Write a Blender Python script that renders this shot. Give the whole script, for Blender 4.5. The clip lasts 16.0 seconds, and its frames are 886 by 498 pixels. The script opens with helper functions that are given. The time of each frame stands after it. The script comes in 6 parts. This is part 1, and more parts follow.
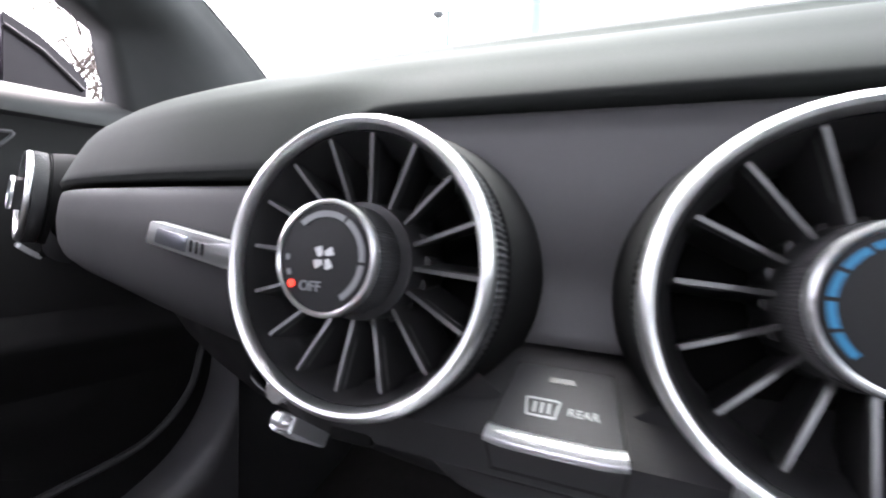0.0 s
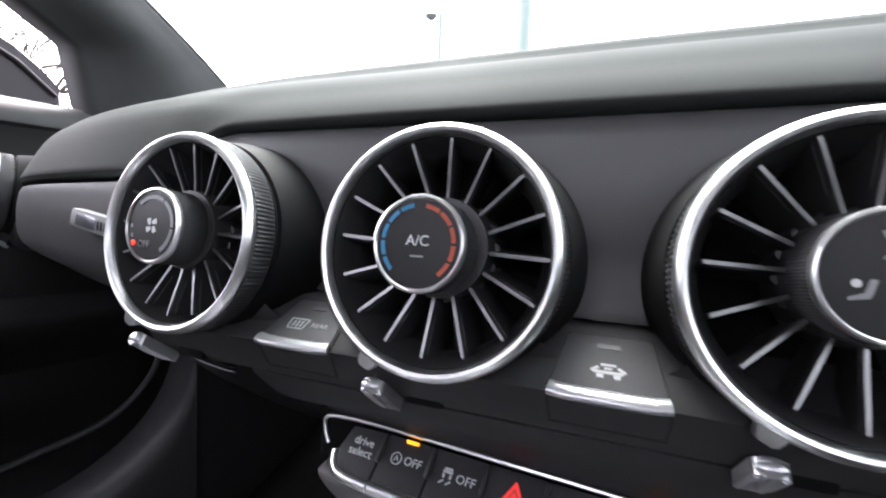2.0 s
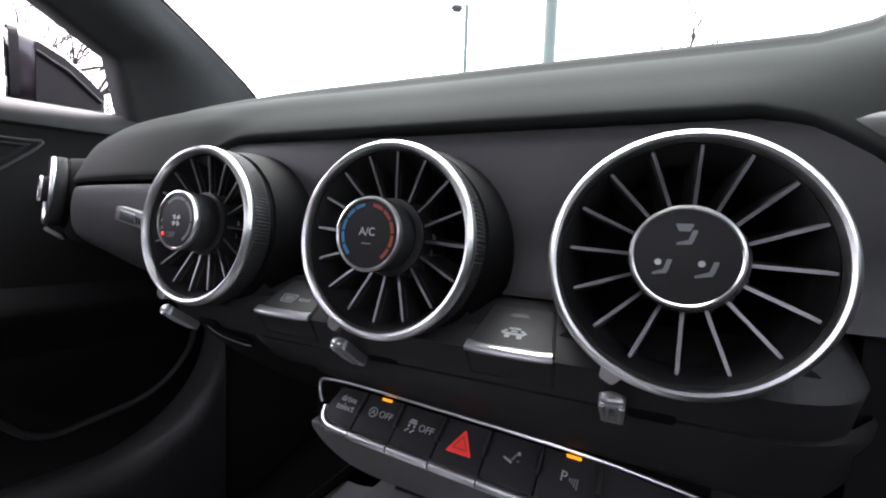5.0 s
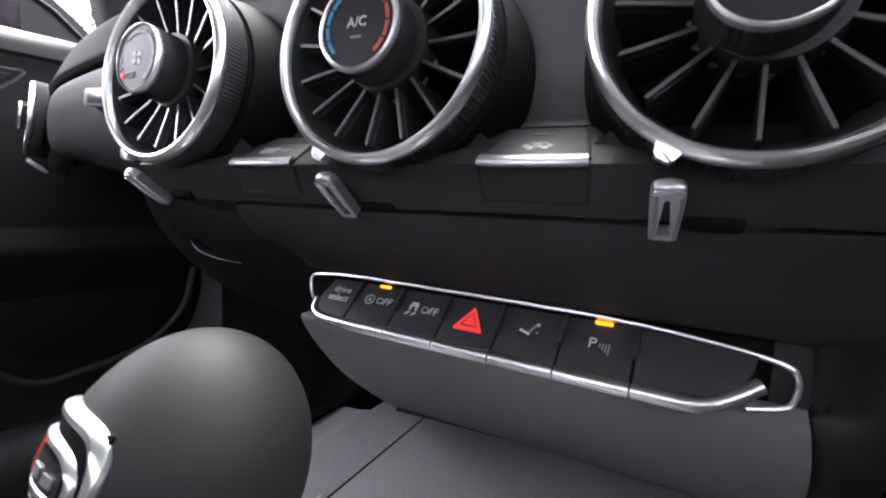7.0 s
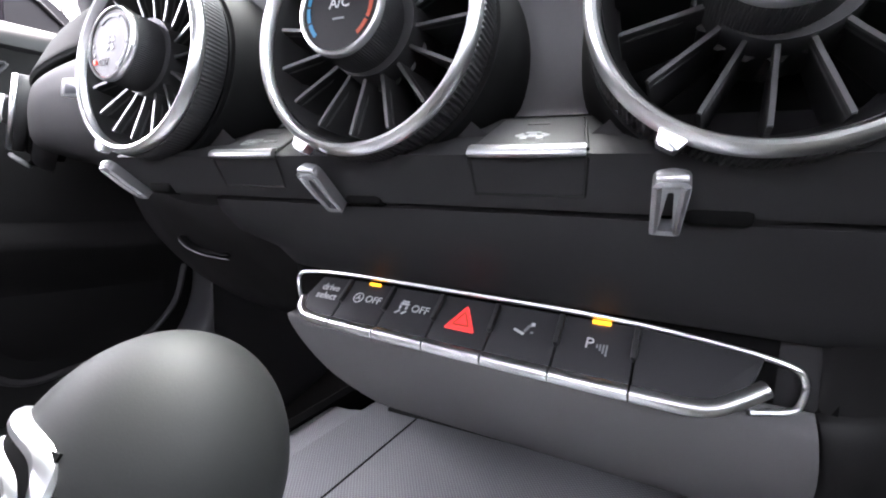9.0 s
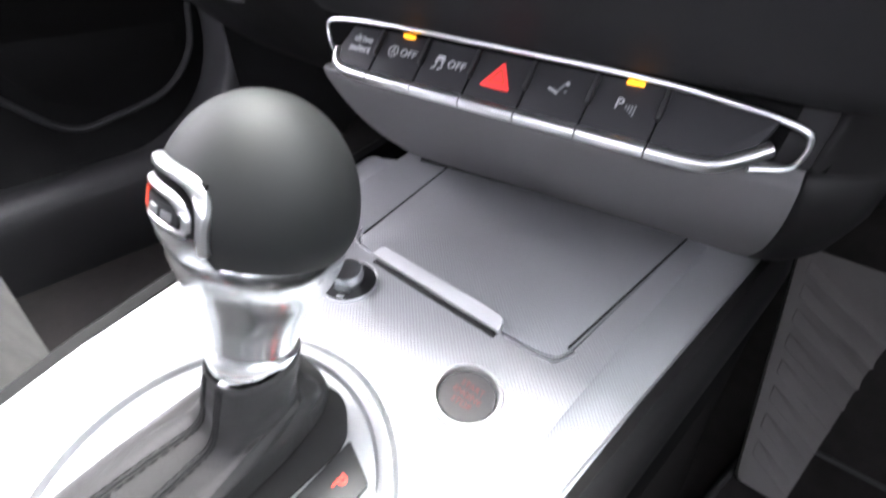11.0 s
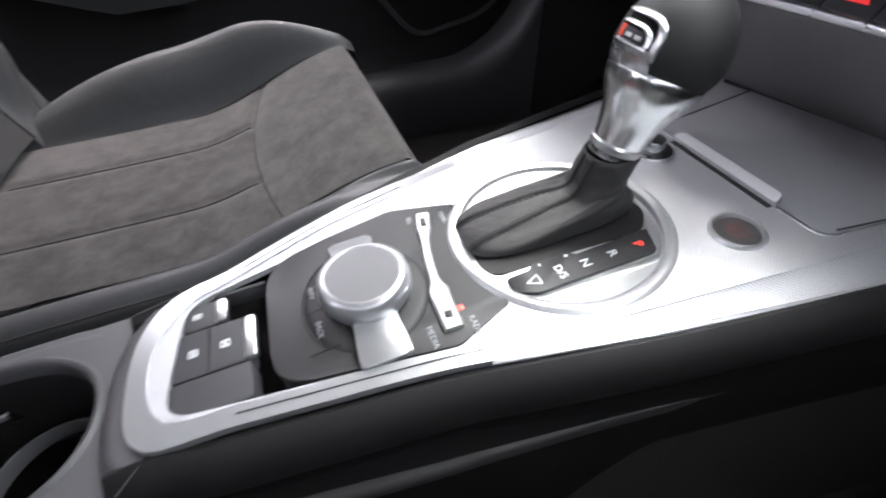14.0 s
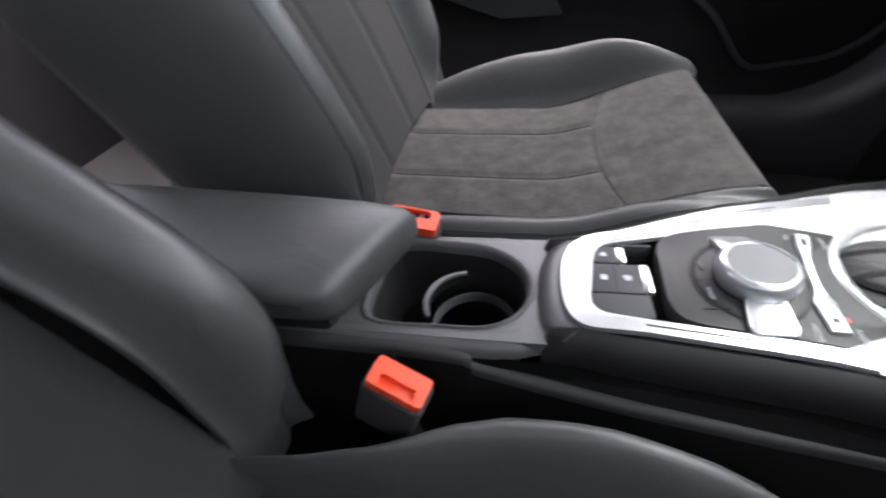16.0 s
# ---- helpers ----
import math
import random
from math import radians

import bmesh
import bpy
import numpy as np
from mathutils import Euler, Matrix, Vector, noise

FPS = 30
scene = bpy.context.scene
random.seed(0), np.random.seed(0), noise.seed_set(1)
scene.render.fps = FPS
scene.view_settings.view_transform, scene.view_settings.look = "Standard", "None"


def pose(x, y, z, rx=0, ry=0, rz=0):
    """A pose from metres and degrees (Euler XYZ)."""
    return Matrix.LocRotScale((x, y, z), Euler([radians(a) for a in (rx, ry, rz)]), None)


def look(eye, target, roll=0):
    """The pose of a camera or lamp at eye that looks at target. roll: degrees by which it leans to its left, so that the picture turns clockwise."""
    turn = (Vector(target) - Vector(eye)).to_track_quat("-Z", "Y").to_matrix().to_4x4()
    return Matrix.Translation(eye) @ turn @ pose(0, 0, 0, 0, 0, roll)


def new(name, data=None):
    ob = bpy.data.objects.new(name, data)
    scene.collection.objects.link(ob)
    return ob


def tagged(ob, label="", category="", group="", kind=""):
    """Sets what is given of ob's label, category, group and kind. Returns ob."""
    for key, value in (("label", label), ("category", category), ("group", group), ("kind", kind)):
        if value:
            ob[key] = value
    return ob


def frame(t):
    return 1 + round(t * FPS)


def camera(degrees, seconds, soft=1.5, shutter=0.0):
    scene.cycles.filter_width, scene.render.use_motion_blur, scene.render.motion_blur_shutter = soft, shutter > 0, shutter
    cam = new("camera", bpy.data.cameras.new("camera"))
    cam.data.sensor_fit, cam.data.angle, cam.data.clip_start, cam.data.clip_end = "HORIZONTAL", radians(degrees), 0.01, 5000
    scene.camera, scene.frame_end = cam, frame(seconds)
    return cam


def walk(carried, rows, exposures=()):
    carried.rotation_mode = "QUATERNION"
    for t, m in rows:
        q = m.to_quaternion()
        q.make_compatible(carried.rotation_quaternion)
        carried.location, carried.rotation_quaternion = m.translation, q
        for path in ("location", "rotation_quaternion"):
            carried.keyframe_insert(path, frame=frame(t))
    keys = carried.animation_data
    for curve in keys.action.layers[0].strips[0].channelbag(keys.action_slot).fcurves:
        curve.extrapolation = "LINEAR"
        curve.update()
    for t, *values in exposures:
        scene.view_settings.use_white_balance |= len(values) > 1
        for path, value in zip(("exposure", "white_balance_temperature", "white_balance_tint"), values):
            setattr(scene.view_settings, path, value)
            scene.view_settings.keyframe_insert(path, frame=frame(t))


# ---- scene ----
cam = camera(92.04, 16.0, 2.0, 0.5)
PATH = [
    (0, (-0.0426, -0.1046, 0.8105), (-1.2027, 1.5191, 0.6776), 2.15),
    (0.5, (-0.0079, -0.0975, 0.8104), (-1.1658, 1.5258, 0.6542), 1.50),
    (1, (0.0185, -0.0914, 0.8079), (-1.1293, 1.5403, 0.6662), 1.97),
    (1.5, (0.0446, -0.0983, 0.8075), (-1.0916, 1.5427, 0.6793), 2.11),
    (2, (0.0689, -0.1071, 0.8053), (-1.0708, 1.5316, 0.6792), 2.21),
    (2.5, (0.0865, -0.1084, 0.7961), (-1.0452, 1.5343, 0.6521), 2.00),
    (3, (0.0989, -0.1166, 0.8034), (-1.0456, 1.5182, 0.6708), 2.13),
    (3.2, (0.1035, -0.1190, 0.8086), (-1.0495, 1.5093, 0.6699), 1.97),
    (5.3, (0.1221, -0.1210, 0.8068), (-1.1206, 1.4377, 0.6454), 2.23),
    (5.5, (0.1198, -0.1207, 0.8030), (-1.1237, 1.4374, 0.6421), 2.32),
    (6, (0.1119, -0.1161, 0.7825), (-1.1361, 1.4331, 0.5766), 1.57),
    (6.5, (0.1076, -0.1077, 0.7576), (-1.1369, 1.4440, 0.5488), 1.90),
    (7, (0.1059, -0.0987, 0.7384), (-1.1395, 1.4500, 0.5143), 2.17),
    (7.5, (0.1011, -0.0905, 0.7303), (-1.1342, 1.4660, 0.5044), 2.04),
    (8, (0.1014, -0.0895, 0.7298), (-1.1323, 1.4689, 0.5078), 2.15),
    (8.2, (0.1022, -0.0895, 0.7301), (-1.1294, 1.4708, 0.5101), 2.15),
    (10.3, (0.1027, -0.0974, 0.7493), (-1.1049, 1.3983, 0.1971), 1.64),
    (10.5, (0.1047, -0.0993, 0.7471), (-1.0573, 1.3354, -0.0218), 2.25),
    (11, (0.1072, -0.1079, 0.7452), (-0.8821, 1.0863, -0.5178), 2.71),
    (11.5, (0.1091, -0.1183, 0.7445), (-0.8371, 0.9153, -0.6825), 2.19),
    (12, (0.1146, -0.1291, 0.7508), (-0.9109, 0.8090, -0.6873), 0.95),
    (12.5, (0.1262, -0.1506, 0.7515), (-0.9709, 0.7195, -0.6766), 0.86),
    (13, (0.1438, -0.1845, 0.7500), (-1.0408, 0.5749, -0.6713), 0.06),
    (13.5, (0.1600, -0.2134, 0.7529), (-1.1099, 0.3688, -0.6783), -1.31),
    (14, (0.1777, -0.2465, 0.7592), (-1.1713, 0.1621, -0.6597), -2.39),
    (14.5, (0.1935, -0.2768, 0.7710), (-1.2061, -0.0471, -0.6391), -3.34),
    (15, (0.2104, -0.3183, 0.7790), (-1.2244, -0.2689, -0.6134), -4.11),
    (15.5, (0.2300, -0.3541, 0.7883), (-1.2128, -0.5122, -0.5876), -5.33),
    (16, (0.2608, -0.4001, 0.8042), (-1.1589, -0.7988, -0.5468), -5.32),
]
EXPOSURES = [(0, 4.8), (1.5, 4.55), (3, 4.35), (5.5, 3.55), (6.5, 3.8), (7, 4.45), (8, 4.88), (10.3, 5.5), (10.7, 5.4), (11.5, 4.9), (12.5, 4.7), (14.5, 4.05), (16, 4.1)]  # the clip's camera sets its own brightness
walk(cam, [(t, look(eye, target, roll)) for t, eye, target, roll in PATH], EXPOSURES)


# ---- daylight: a bright overcast sky ----
world = bpy.data.worlds.new("overcast_sky")
scene.world = world
world.use_nodes = True
wn, wl = world.node_tree.nodes, world.node_tree.links
sky = wn.new("ShaderNodeTexSky")
sky.sky_type, sky.sun_disc = "NISHITA", False
sky.sun_elevation, sky.sun_rotation = radians(69), radians(-46)
sky.air_density, sky.dust_density, sky.ozone_density = 1.0, 4.0, 1.0
pale = wn.new("ShaderNodeHueSaturation")
pale.inputs["Saturation"].default_value = 0.22
wl.new(sky.outputs["Color"], pale.inputs["Color"])
cast = wn.new("ShaderNodeMix")   # the faint magenta of the clip's white balance
cast.data_type, cast.blend_type = "RGBA", "MULTIPLY"
cast.inputs["Factor"].default_value = 1.0
cast.inputs["B"].default_value = (1.02, 0.975, 1.005, 1.0)
wl.new(pale.outputs["Color"], cast.inputs["A"])
wl.new(cast.outputs["Result"], wn["Background"].inputs["Color"])
wn["Background"].inputs["Strength"].default_value = 0.15
sun_data = bpy.data.lights.new("sun", "SUN")
sun_data.energy, sun_data.angle, sun_data.color = 0.5, radians(80), (1.0, 0.95, 0.965)
sun_lamp = new("sun", sun_data)
sun_lamp.matrix_basis = look((-4.6, 0.9, 5.0), (0, -0.2, 0.6))


# ---- materials ----
def surface(name, colour, rough=0.5, metal=0.0, grain=900.0, bump=0.1, vary=0.15, cloud=25.0, coat=0.0, sheen=0.0, spec=0.5, depth=0.0004, crisp=0.0, ragged=0.5):
    """A painted, moulded or woven surface: cloudy wear at a large scale, grain and relief at a small one."""
    m = bpy.data.materials.new(name)
    m.use_nodes = True
    n, k = m.node_tree.nodes, m.node_tree.links
    b = n["Principled BSDF"]
    b.inputs["Metallic"].default_value = metal
    b.inputs["Coat Weight"].default_value = coat
    b.inputs["Coat Roughness"].default_value = 0.08
    b.inputs["Sheen Weight"].default_value = sheen
    b.inputs["Specular IOR Level"].default_value = spec
    at = n.new("ShaderNodeTexCoord")
    big, fine = n.new("ShaderNodeTexNoise"), n.new("ShaderNodeTexNoise")
    big.inputs["Scale"].default_value, big.inputs["Detail"].default_value = cloud, 4.0
    big.inputs["Roughness"].default_value = ragged
    if ragged > 0.5:
        big.inputs["Detail"].default_value = 8.0
    fine.inputs["Scale"].default_value, fine.inputs["Detail"].default_value = grain, 3.0
    ramp = n.new("ShaderNodeMix")
    ramp.data_type = "RGBA"
    ramp.inputs["A"].default_value = (*[c * (1 - vary) for c in colour], 1)
    ramp.inputs["B"].default_value = (*[min(1, c * (1 + vary)) for c in colour], 1)
    k.new(at.outputs["Object"], big.inputs["Vector"])
    k.new(at.outputs["Object"], fine.inputs["Vector"])
    both = n.new("ShaderNodeMath")
    both.operation = "MULTIPLY_ADD"
    both.inputs[1].default_value = 0.35
    k.new(fine.outputs["Fac"], both.inputs[0])
    scaled = n.new("ShaderNodeMath")
    scaled.operation = "MULTIPLY"
    scaled.inputs[1].default_value = 0.65
    k.new(big.outputs["Fac"], scaled.inputs[0])
    k.new(scaled.outputs[0], both.inputs[2])
    spread = n.new("ShaderNodeMapRange")
    spread.inputs["From Min"].default_value, spread.inputs["From Max"].default_value = crisp, 1 - crisp
    k.new(both.outputs[0], spread.inputs["Value"])
    k.new(spread.outputs["Result"], ramp.inputs["Factor"])
    k.new(ramp.outputs["Result"], b.inputs["Base Color"])
    gloss = n.new("ShaderNodeMapRange")
    gloss.inputs["To Min"].default_value, gloss.inputs["To Max"].default_value = max(0.02, rough * 0.85), min(1, rough * 1.15)
    k.new(big.outputs["Fac"], gloss.inputs["Value"])
    k.new(gloss.outputs["Result"], b.inputs["Roughness"])
    if bump:
        relief = n.new("ShaderNodeBump")
        relief.inputs["Strength"].default_value, relief.inputs["Distance"].default_value = bump, depth
        k.new(fine.outputs["Fac"], relief.inputs["Height"])
        k.new(relief.outputs["Normal"], b.inputs["Normal"])
    return m


def textured(m, kind, scale, strength, distance=0.0005, squash=(1, 1, 1), turn=0.0, wrinkle=0.0):
    """Swaps the fine relief of a surface for a weave, ribs or leather pores."""
    n, k = m.node_tree.nodes, m.node_tree.links
    b = n["Principled BSDF"]
    at, place = n.new("ShaderNodeTexCoord"), n.new("ShaderNodeMapping")
    place.inputs["Scale"].default_value = squash
    place.inputs["Rotation"].default_value = (0, 0, turn)
    k.new(at.outputs["Object"], place.inputs["Vector"])
    if kind == "pores":
        t = n.new("ShaderNodeTexVoronoi")
        t.feature = "DISTANCE_TO_EDGE"
        t.inputs["Scale"].default_value = scale
        out = t.outputs["Distance"]
    elif kind == "dots":
        t = n.new("ShaderNodeTexVoronoi")
        t.inputs["Scale"].default_value, t.inputs["Randomness"].default_value = scale, 0.0
        out = t.outputs["Distance"]
        # the shade inside the pits is multiplied into the base colour
        pit, pit_shade, tone = n.new("ShaderNodeMapRange"), n.new("ShaderNodeMix"), b.inputs["Base Color"].links[0].from_socket
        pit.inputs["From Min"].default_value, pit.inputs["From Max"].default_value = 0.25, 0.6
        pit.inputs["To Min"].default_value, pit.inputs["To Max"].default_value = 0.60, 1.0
        pit_shade.data_type, pit_shade.blend_type = "RGBA", "MULTIPLY"
        pit_shade.inputs["Factor"].default_value = 1.0
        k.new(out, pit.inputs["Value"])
        k.new(tone, pit_shade.inputs["A"])
        k.new(pit.outputs["Result"], pit_shade.inputs["B"])
        k.new(pit_shade.outputs["Result"], b.inputs["Base Color"])
    elif kind == "ribs":
        t = n.new("ShaderNodeTexWave")
        t.inputs["Scale"].default_value = scale
        out = t.outputs["Fac"]
    else:
        t = n.new("ShaderNodeTexChecker")
        t.inputs["Scale"].default_value = scale
        out = t.outputs["Fac"]
    k.new(place.outputs["Vector"], t.inputs["Vector"])
    relief = n.new("ShaderNodeBump")
    relief.inputs["Strength"].default_value, relief.inputs["Distance"].default_value = strength, distance
    k.new(out, relief.inputs["Height"])
    k.new(relief.outputs["Normal"], b.inputs["Normal"])
    if wrinkle:
        crease, fold = n.new("ShaderNodeTexNoise"), n.new("ShaderNodeBump")
        crease.inputs["Scale"].default_value, crease.inputs["Detail"].default_value, crease.inputs["Distortion"].default_value = 22.0, 3.0, 1.6
        fold.inputs["Strength"].default_value, fold.inputs["Distance"].default_value = 1.0, wrinkle
        k.new(at.outputs["Object"], crease.inputs["Vector"])
        k.new(crease.outputs["Fac"], fold.inputs["Height"])
        k.new(fold.outputs["Normal"], relief.inputs["Normal"])
    return m


def glowing(name, colour, strength):
    m = surface(name, colour, 0.3, bump=0, vary=0.05)
    b = m.node_tree.nodes["Principled BSDF"]
    b.inputs["Emission Color"].default_value = (*colour, 1)
    b.inputs["Emission Strength"].default_value = strength
    return m


def clear_glass(name, tint):
    m = bpy.data.materials.new(name)
    m.use_nodes = True
    n, k = m.node_tree.nodes, m.node_tree.links
    n.remove(n["Principled BSDF"])
    see, shine, mix, fres = n.new("ShaderNodeBsdfTransparent"), n.new("ShaderNodeBsdfGlossy"), n.new("ShaderNodeMixShader"), n.new("ShaderNodeFresnel")
    see.inputs["Color"].default_value = (*tint, 1)
    shine.inputs["Roughness"].default_value = 0.02
    fres.inputs["IOR"].default_value = 1.02
    k.new(fres.outputs["Fac"], mix.inputs["Fac"])
    k.new(see.outputs[0], mix.inputs[1])
    k.new(shine.outputs[0], mix.inputs[2])
    k.new(mix.outputs[0], n["Material Output"].inputs["Surface"])
    return m


SOFT = textured(surface("soft_touch_grey", (0.0200, 0.0217, 0.0214), 0.8, vary=0.12, cloud=9, spec=0.08), "pores", 1100, 0.12, 0.0002)
TRIM = surface("moulded_dark_grey", (0.056, 0.0555, 0.059), 0.45, grain=1400, bump=0.12, vary=0.12)
LOWER = surface("lower_black_plastic", (0.0095, 0.0091, 0.0096), 0.62, grain=1200, bump=0.15, vary=0.2, spec=0.3)
FASCIA = surface("fascia_dark_grey", (0.027, 0.0266, 0.0282), 0.6, grain=1300, bump=0.15, vary=0.12, cloud=12, spec=0.2)
# same plastic as its neighbours; the light falling on it lifts this grey
KICK_LIT = surface("lit_kick_panel_grey", (0.135, 0.133, 0.135), 0.65, grain=1200, bump=0.15, vary=0.12, cloud=10, spec=0.2)
BLACK = surface("vent_black_plastic", (0.030, 0.030, 0.0315), 0.42, grain=1500, bump=0.08, vary=0.2)
KNURL = surface("knurled_black_plastic", (0.028, 0.028, 0.03), 0.5, grain=1500, bump=0.05)
HOUSING = surface("vent_housing_black", (0.008, 0.008, 0.0084), 0.75, grain=1500, bump=0.06, vary=0.15, spec=0.12)
# near-black: the shade inside ducts, slots and recesses is put into this colour
RECESS_SHADE = surface("recess_shade_black", (0.004, 0.004, 0.004), 0.85, bump=0, spec=0.1)
BLADE = surface("vane_black_plastic", (0.032, 0.032, 0.033), 0.4, metal=0.0, grain=1500, bump=0.05)
VANE_EDGE = surface("vane_satin_edge", (0.22, 0.22, 0.225), 0.32, metal=0.9, grain=1500, bump=0.05)
CHROME = surface("satin_chrome", (0.86, 0.87, 0.88), 0.3, metal=1.0, grain=2500, bump=0.03, vary=0.05, cloud=60)
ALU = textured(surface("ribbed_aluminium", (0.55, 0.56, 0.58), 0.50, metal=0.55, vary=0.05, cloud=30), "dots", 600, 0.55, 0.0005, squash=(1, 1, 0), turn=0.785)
SATIN = surface("satin_silver_trim", (0.52, 0.53, 0.545), 0.30, metal=0.8, grain=2200, bump=0, vary=0.05, cloud=40)
SMOOTHALU = surface("brushed_aluminium", (0.66, 0.68, 0.70), 0.27, metal=1.0, grain=1800, bump=0, vary=0.05)
POLISHED = surface("polished_aluminium", (0.70, 0.72, 0.73), 0.21, metal=1.0, grain=1800, bump=0, vary=0.05)
GLOSS = surface("gloss_black_face", (0.020, 0.020, 0.0215), 0.38, bump=0, vary=0.1, spec=0.25)
KEY = surface("switch_dark_grey", (0.040, 0.040, 0.043), 0.55, grain=1600, bump=0.1, vary=0.1, spec=0.18)
LEATHER = textured(surface("black_leather", (0.041, 0.0414, 0.043), 0.46, vary=0.2, cloud=14, spec=0.45), "pores", 560, 0.25, 0.0003, wrinkle=0.0009)
BALLSKIN = textured(surface("smooth_knob_leather", (0.0155, 0.0163, 0.0163), 0.60, vary=0.12, cloud=30, spec=0.25), "pores", 1300, 0.1, 0.00015)
SHOULDER = surface("padded_console_edge", (0.0105, 0.0102, 0.0107), 0.52, grain=1200, bump=0.12, vary=0.12, cloud=14, spec=0.22)
# black plastic taken darker still: shade on the console sides is in the colour
SHADED_SIDE = surface("shaded_console_side", (0.0036, 0.0035, 0.0036), 0.85, grain=900, bump=0.2, vary=0.2, spec=0.10)
LEDGE = surface("ledge_dark_grey", (0.020, 0.0196, 0.0204), 0.6, grain=1100, bump=0.15, vary=0.12, spec=0.3)
SUEDE = surface("grey_suede", (0.036, 0.0335, 0.032), 0.95, grain=1600, bump=0.3, vary=0.62, cloud=34, sheen=0.15, spec=0.12, crisp=0.37, ragged=0.72)
GAITER = textured(surface("gaiter_leather", (0.030, 0.0293, 0.0293), 0.55, vary=0.15, cloud=40, spec=0.3), "pores", 500, 0.35, 0.0004, wrinkle=0.0018)
STITCH = surface("dark_thread", (0.012, 0.012, 0.012), 0.8, bump=0)
SEAM = surface("seam_shadow_black", (0.008, 0.008, 0.008), 0.8, bump=0)
CARPET = surface("black_carpet", (0.032, 0.0302, 0.0295), 1.0, grain=700, bump=0.8, vary=0.4, cloud=60, spec=0.1, depth=0.002)
# the floor carpet again, with the tunnel side's shade in its colour
TUNNEL_SHADED = surface("shaded_tunnel_carpet", (0.019, 0.018, 0.0178), 1.0, grain=700, bump=0.8, vary=0.4, cloud=60, spec=0.08, depth=0.002)
RUBBER = surface("rubber", (0.165, 0.160, 0.154), 0.75, grain=500, bump=0.3, vary=0.2)
ORANGE = surface("orange_plastic", (0.60, 0.042, 0.008), 0.5, grain=900, bump=0.06, vary=0.06)
PRINT = surface("white_print", (0.62, 0.63, 0.64), 0.5, bump=0, vary=0.05)
DIMPRINT = surface("grey_print", (0.24, 0.25, 0.26), 0.5, bump=0, vary=0.05)
BLUE = surface("blue_print", (0.03, 0.22, 0.42), 0.5, bump=0, vary=0.05)
REDPRINT = surface("red_print", (0.42, 0.07, 0.03), 0.5, bump=0, vary=0.05)
AMBER = glowing("amber_light", (1.0, 0.36, 0.02), 0.10)
REDLIT = glowing("red_light", (1.0, 0.05, 0.03), 0.08)
HAZARD = glowing("red_symbol", (0.85, 0.05, 0.05), 0.03)
# pale tone chosen so the unseen roof lining throws light back down
HEADLINER = surface("bounce_headliner_cloth", (0.60, 0.59, 0.595), 0.95, grain=900, bump=0.2)
PILLAR = surface("pillar_cloth", (0.017, 0.017, 0.018), 0.9, grain=900, bump=0.25, vary=0.15)
PAINT = surface("mirror_paint_dark", (0.035, 0.028, 0.034), 0.25, coat=0.5, bump=0, vary=0.08)
MIRROR = surface("mirror_glass", (0.9, 0.9, 0.9), 0.02, metal=1.0, bump=0, vary=0.02)
GLASS = clear_glass("windscreen_glass", (0.70, 0.765, 0.745))
# dark glass added only to weaken the light from the driver's side
LIGHT_CUT = clear_glass("light_cut_glass", (0.36, 0.37, 0.37))
SIDEGLASS = clear_glass("side_window_glass", (0.80, 0.785, 0.82))
ASPHALT = surface("asphalt", (0.05, 0.05, 0.05), 0.9, grain=40, bump=0.4, vary=0.25, cloud=0.4, depth=0.01)
STEEL = surface("weathered_steel_paint", (0.13, 0.155, 0.148), 0.6, metal=0.0, grain=60, bump=0.05, vary=0.15, cloud=3)
BARK = surface("bark", (0.035, 0.027, 0.021), 0.95, grain=60, bump=0.6, vary=0.3, cloud=6, depth=0.01)
CONCRETE = surface("pale_concrete", (0.36, 0.35, 0.33), 0.9, grain=30, bump=0.2, vary=0.15, cloud=1)


# ---- building helpers ----
def chain(ob):
    m = ob.matrix_basis.copy()
    while ob.parent:
        ob = ob.parent
        m = ob.matrix_basis @ m
    return m


def thing(name, m=None, label="", category="", group="", kind=""):
    ob = new(name)
    ob.empty_display_size = 0.05
    ob.matrix_basis = m or Matrix()
    return tagged(ob, label, category, group, kind)


def finish(name, bm, material, angle=38):
    bmesh.ops.recalc_face_normals(bm, faces=bm.faces[:])
    me = bpy.data.meshes.new(name)
    bm.to_mesh(me)
    bm.free()
    me.materials.append(material)
    me.polygons.foreach_set("use_smooth", [True] * len(me.polygons))
    me.set_sharp_from_angle(angle=radians(angle))
    return me


def part(name, bm, material, parent=None, label="", inworld=False, angle=38):
    if inworld and parent:
        bm.transform(chain(parent).inverted())
    ob = new(name, finish(name, bm, material, angle))
    ob.parent = parent
    return tagged(ob, label)


def piece(name, mesh, parent, m=None):
    ob = new(name, mesh)
    ob.parent = parent
    ob.matrix_basis = m or Matrix()
    return ob


def loft(rings, closed=False, caps=False):
    bm = bmesh.new()
    vs = [[bm.verts.new(p) for p in ring] for ring in rings]
    count = len(rings[0])
    for a, b in zip(vs, vs[1:]):
        for i in range(count if closed else count - 1):
            j = (i + 1) % count
            bm.faces.new((a[i], a[j], b[j], b[i]))
    if caps:
        bm.faces.new(vs[0][::-1])
        bm.faces.new(vs[-1])
    return bm


def solid(bm, thick):
    """Gives an open sheet a thickness, away from its normals."""
    bmesh.ops.recalc_face_normals(bm, faces=bm.faces[:])
    bmesh.ops.solidify(bm, geom=bm.faces[:], thickness=thick)
    return bm


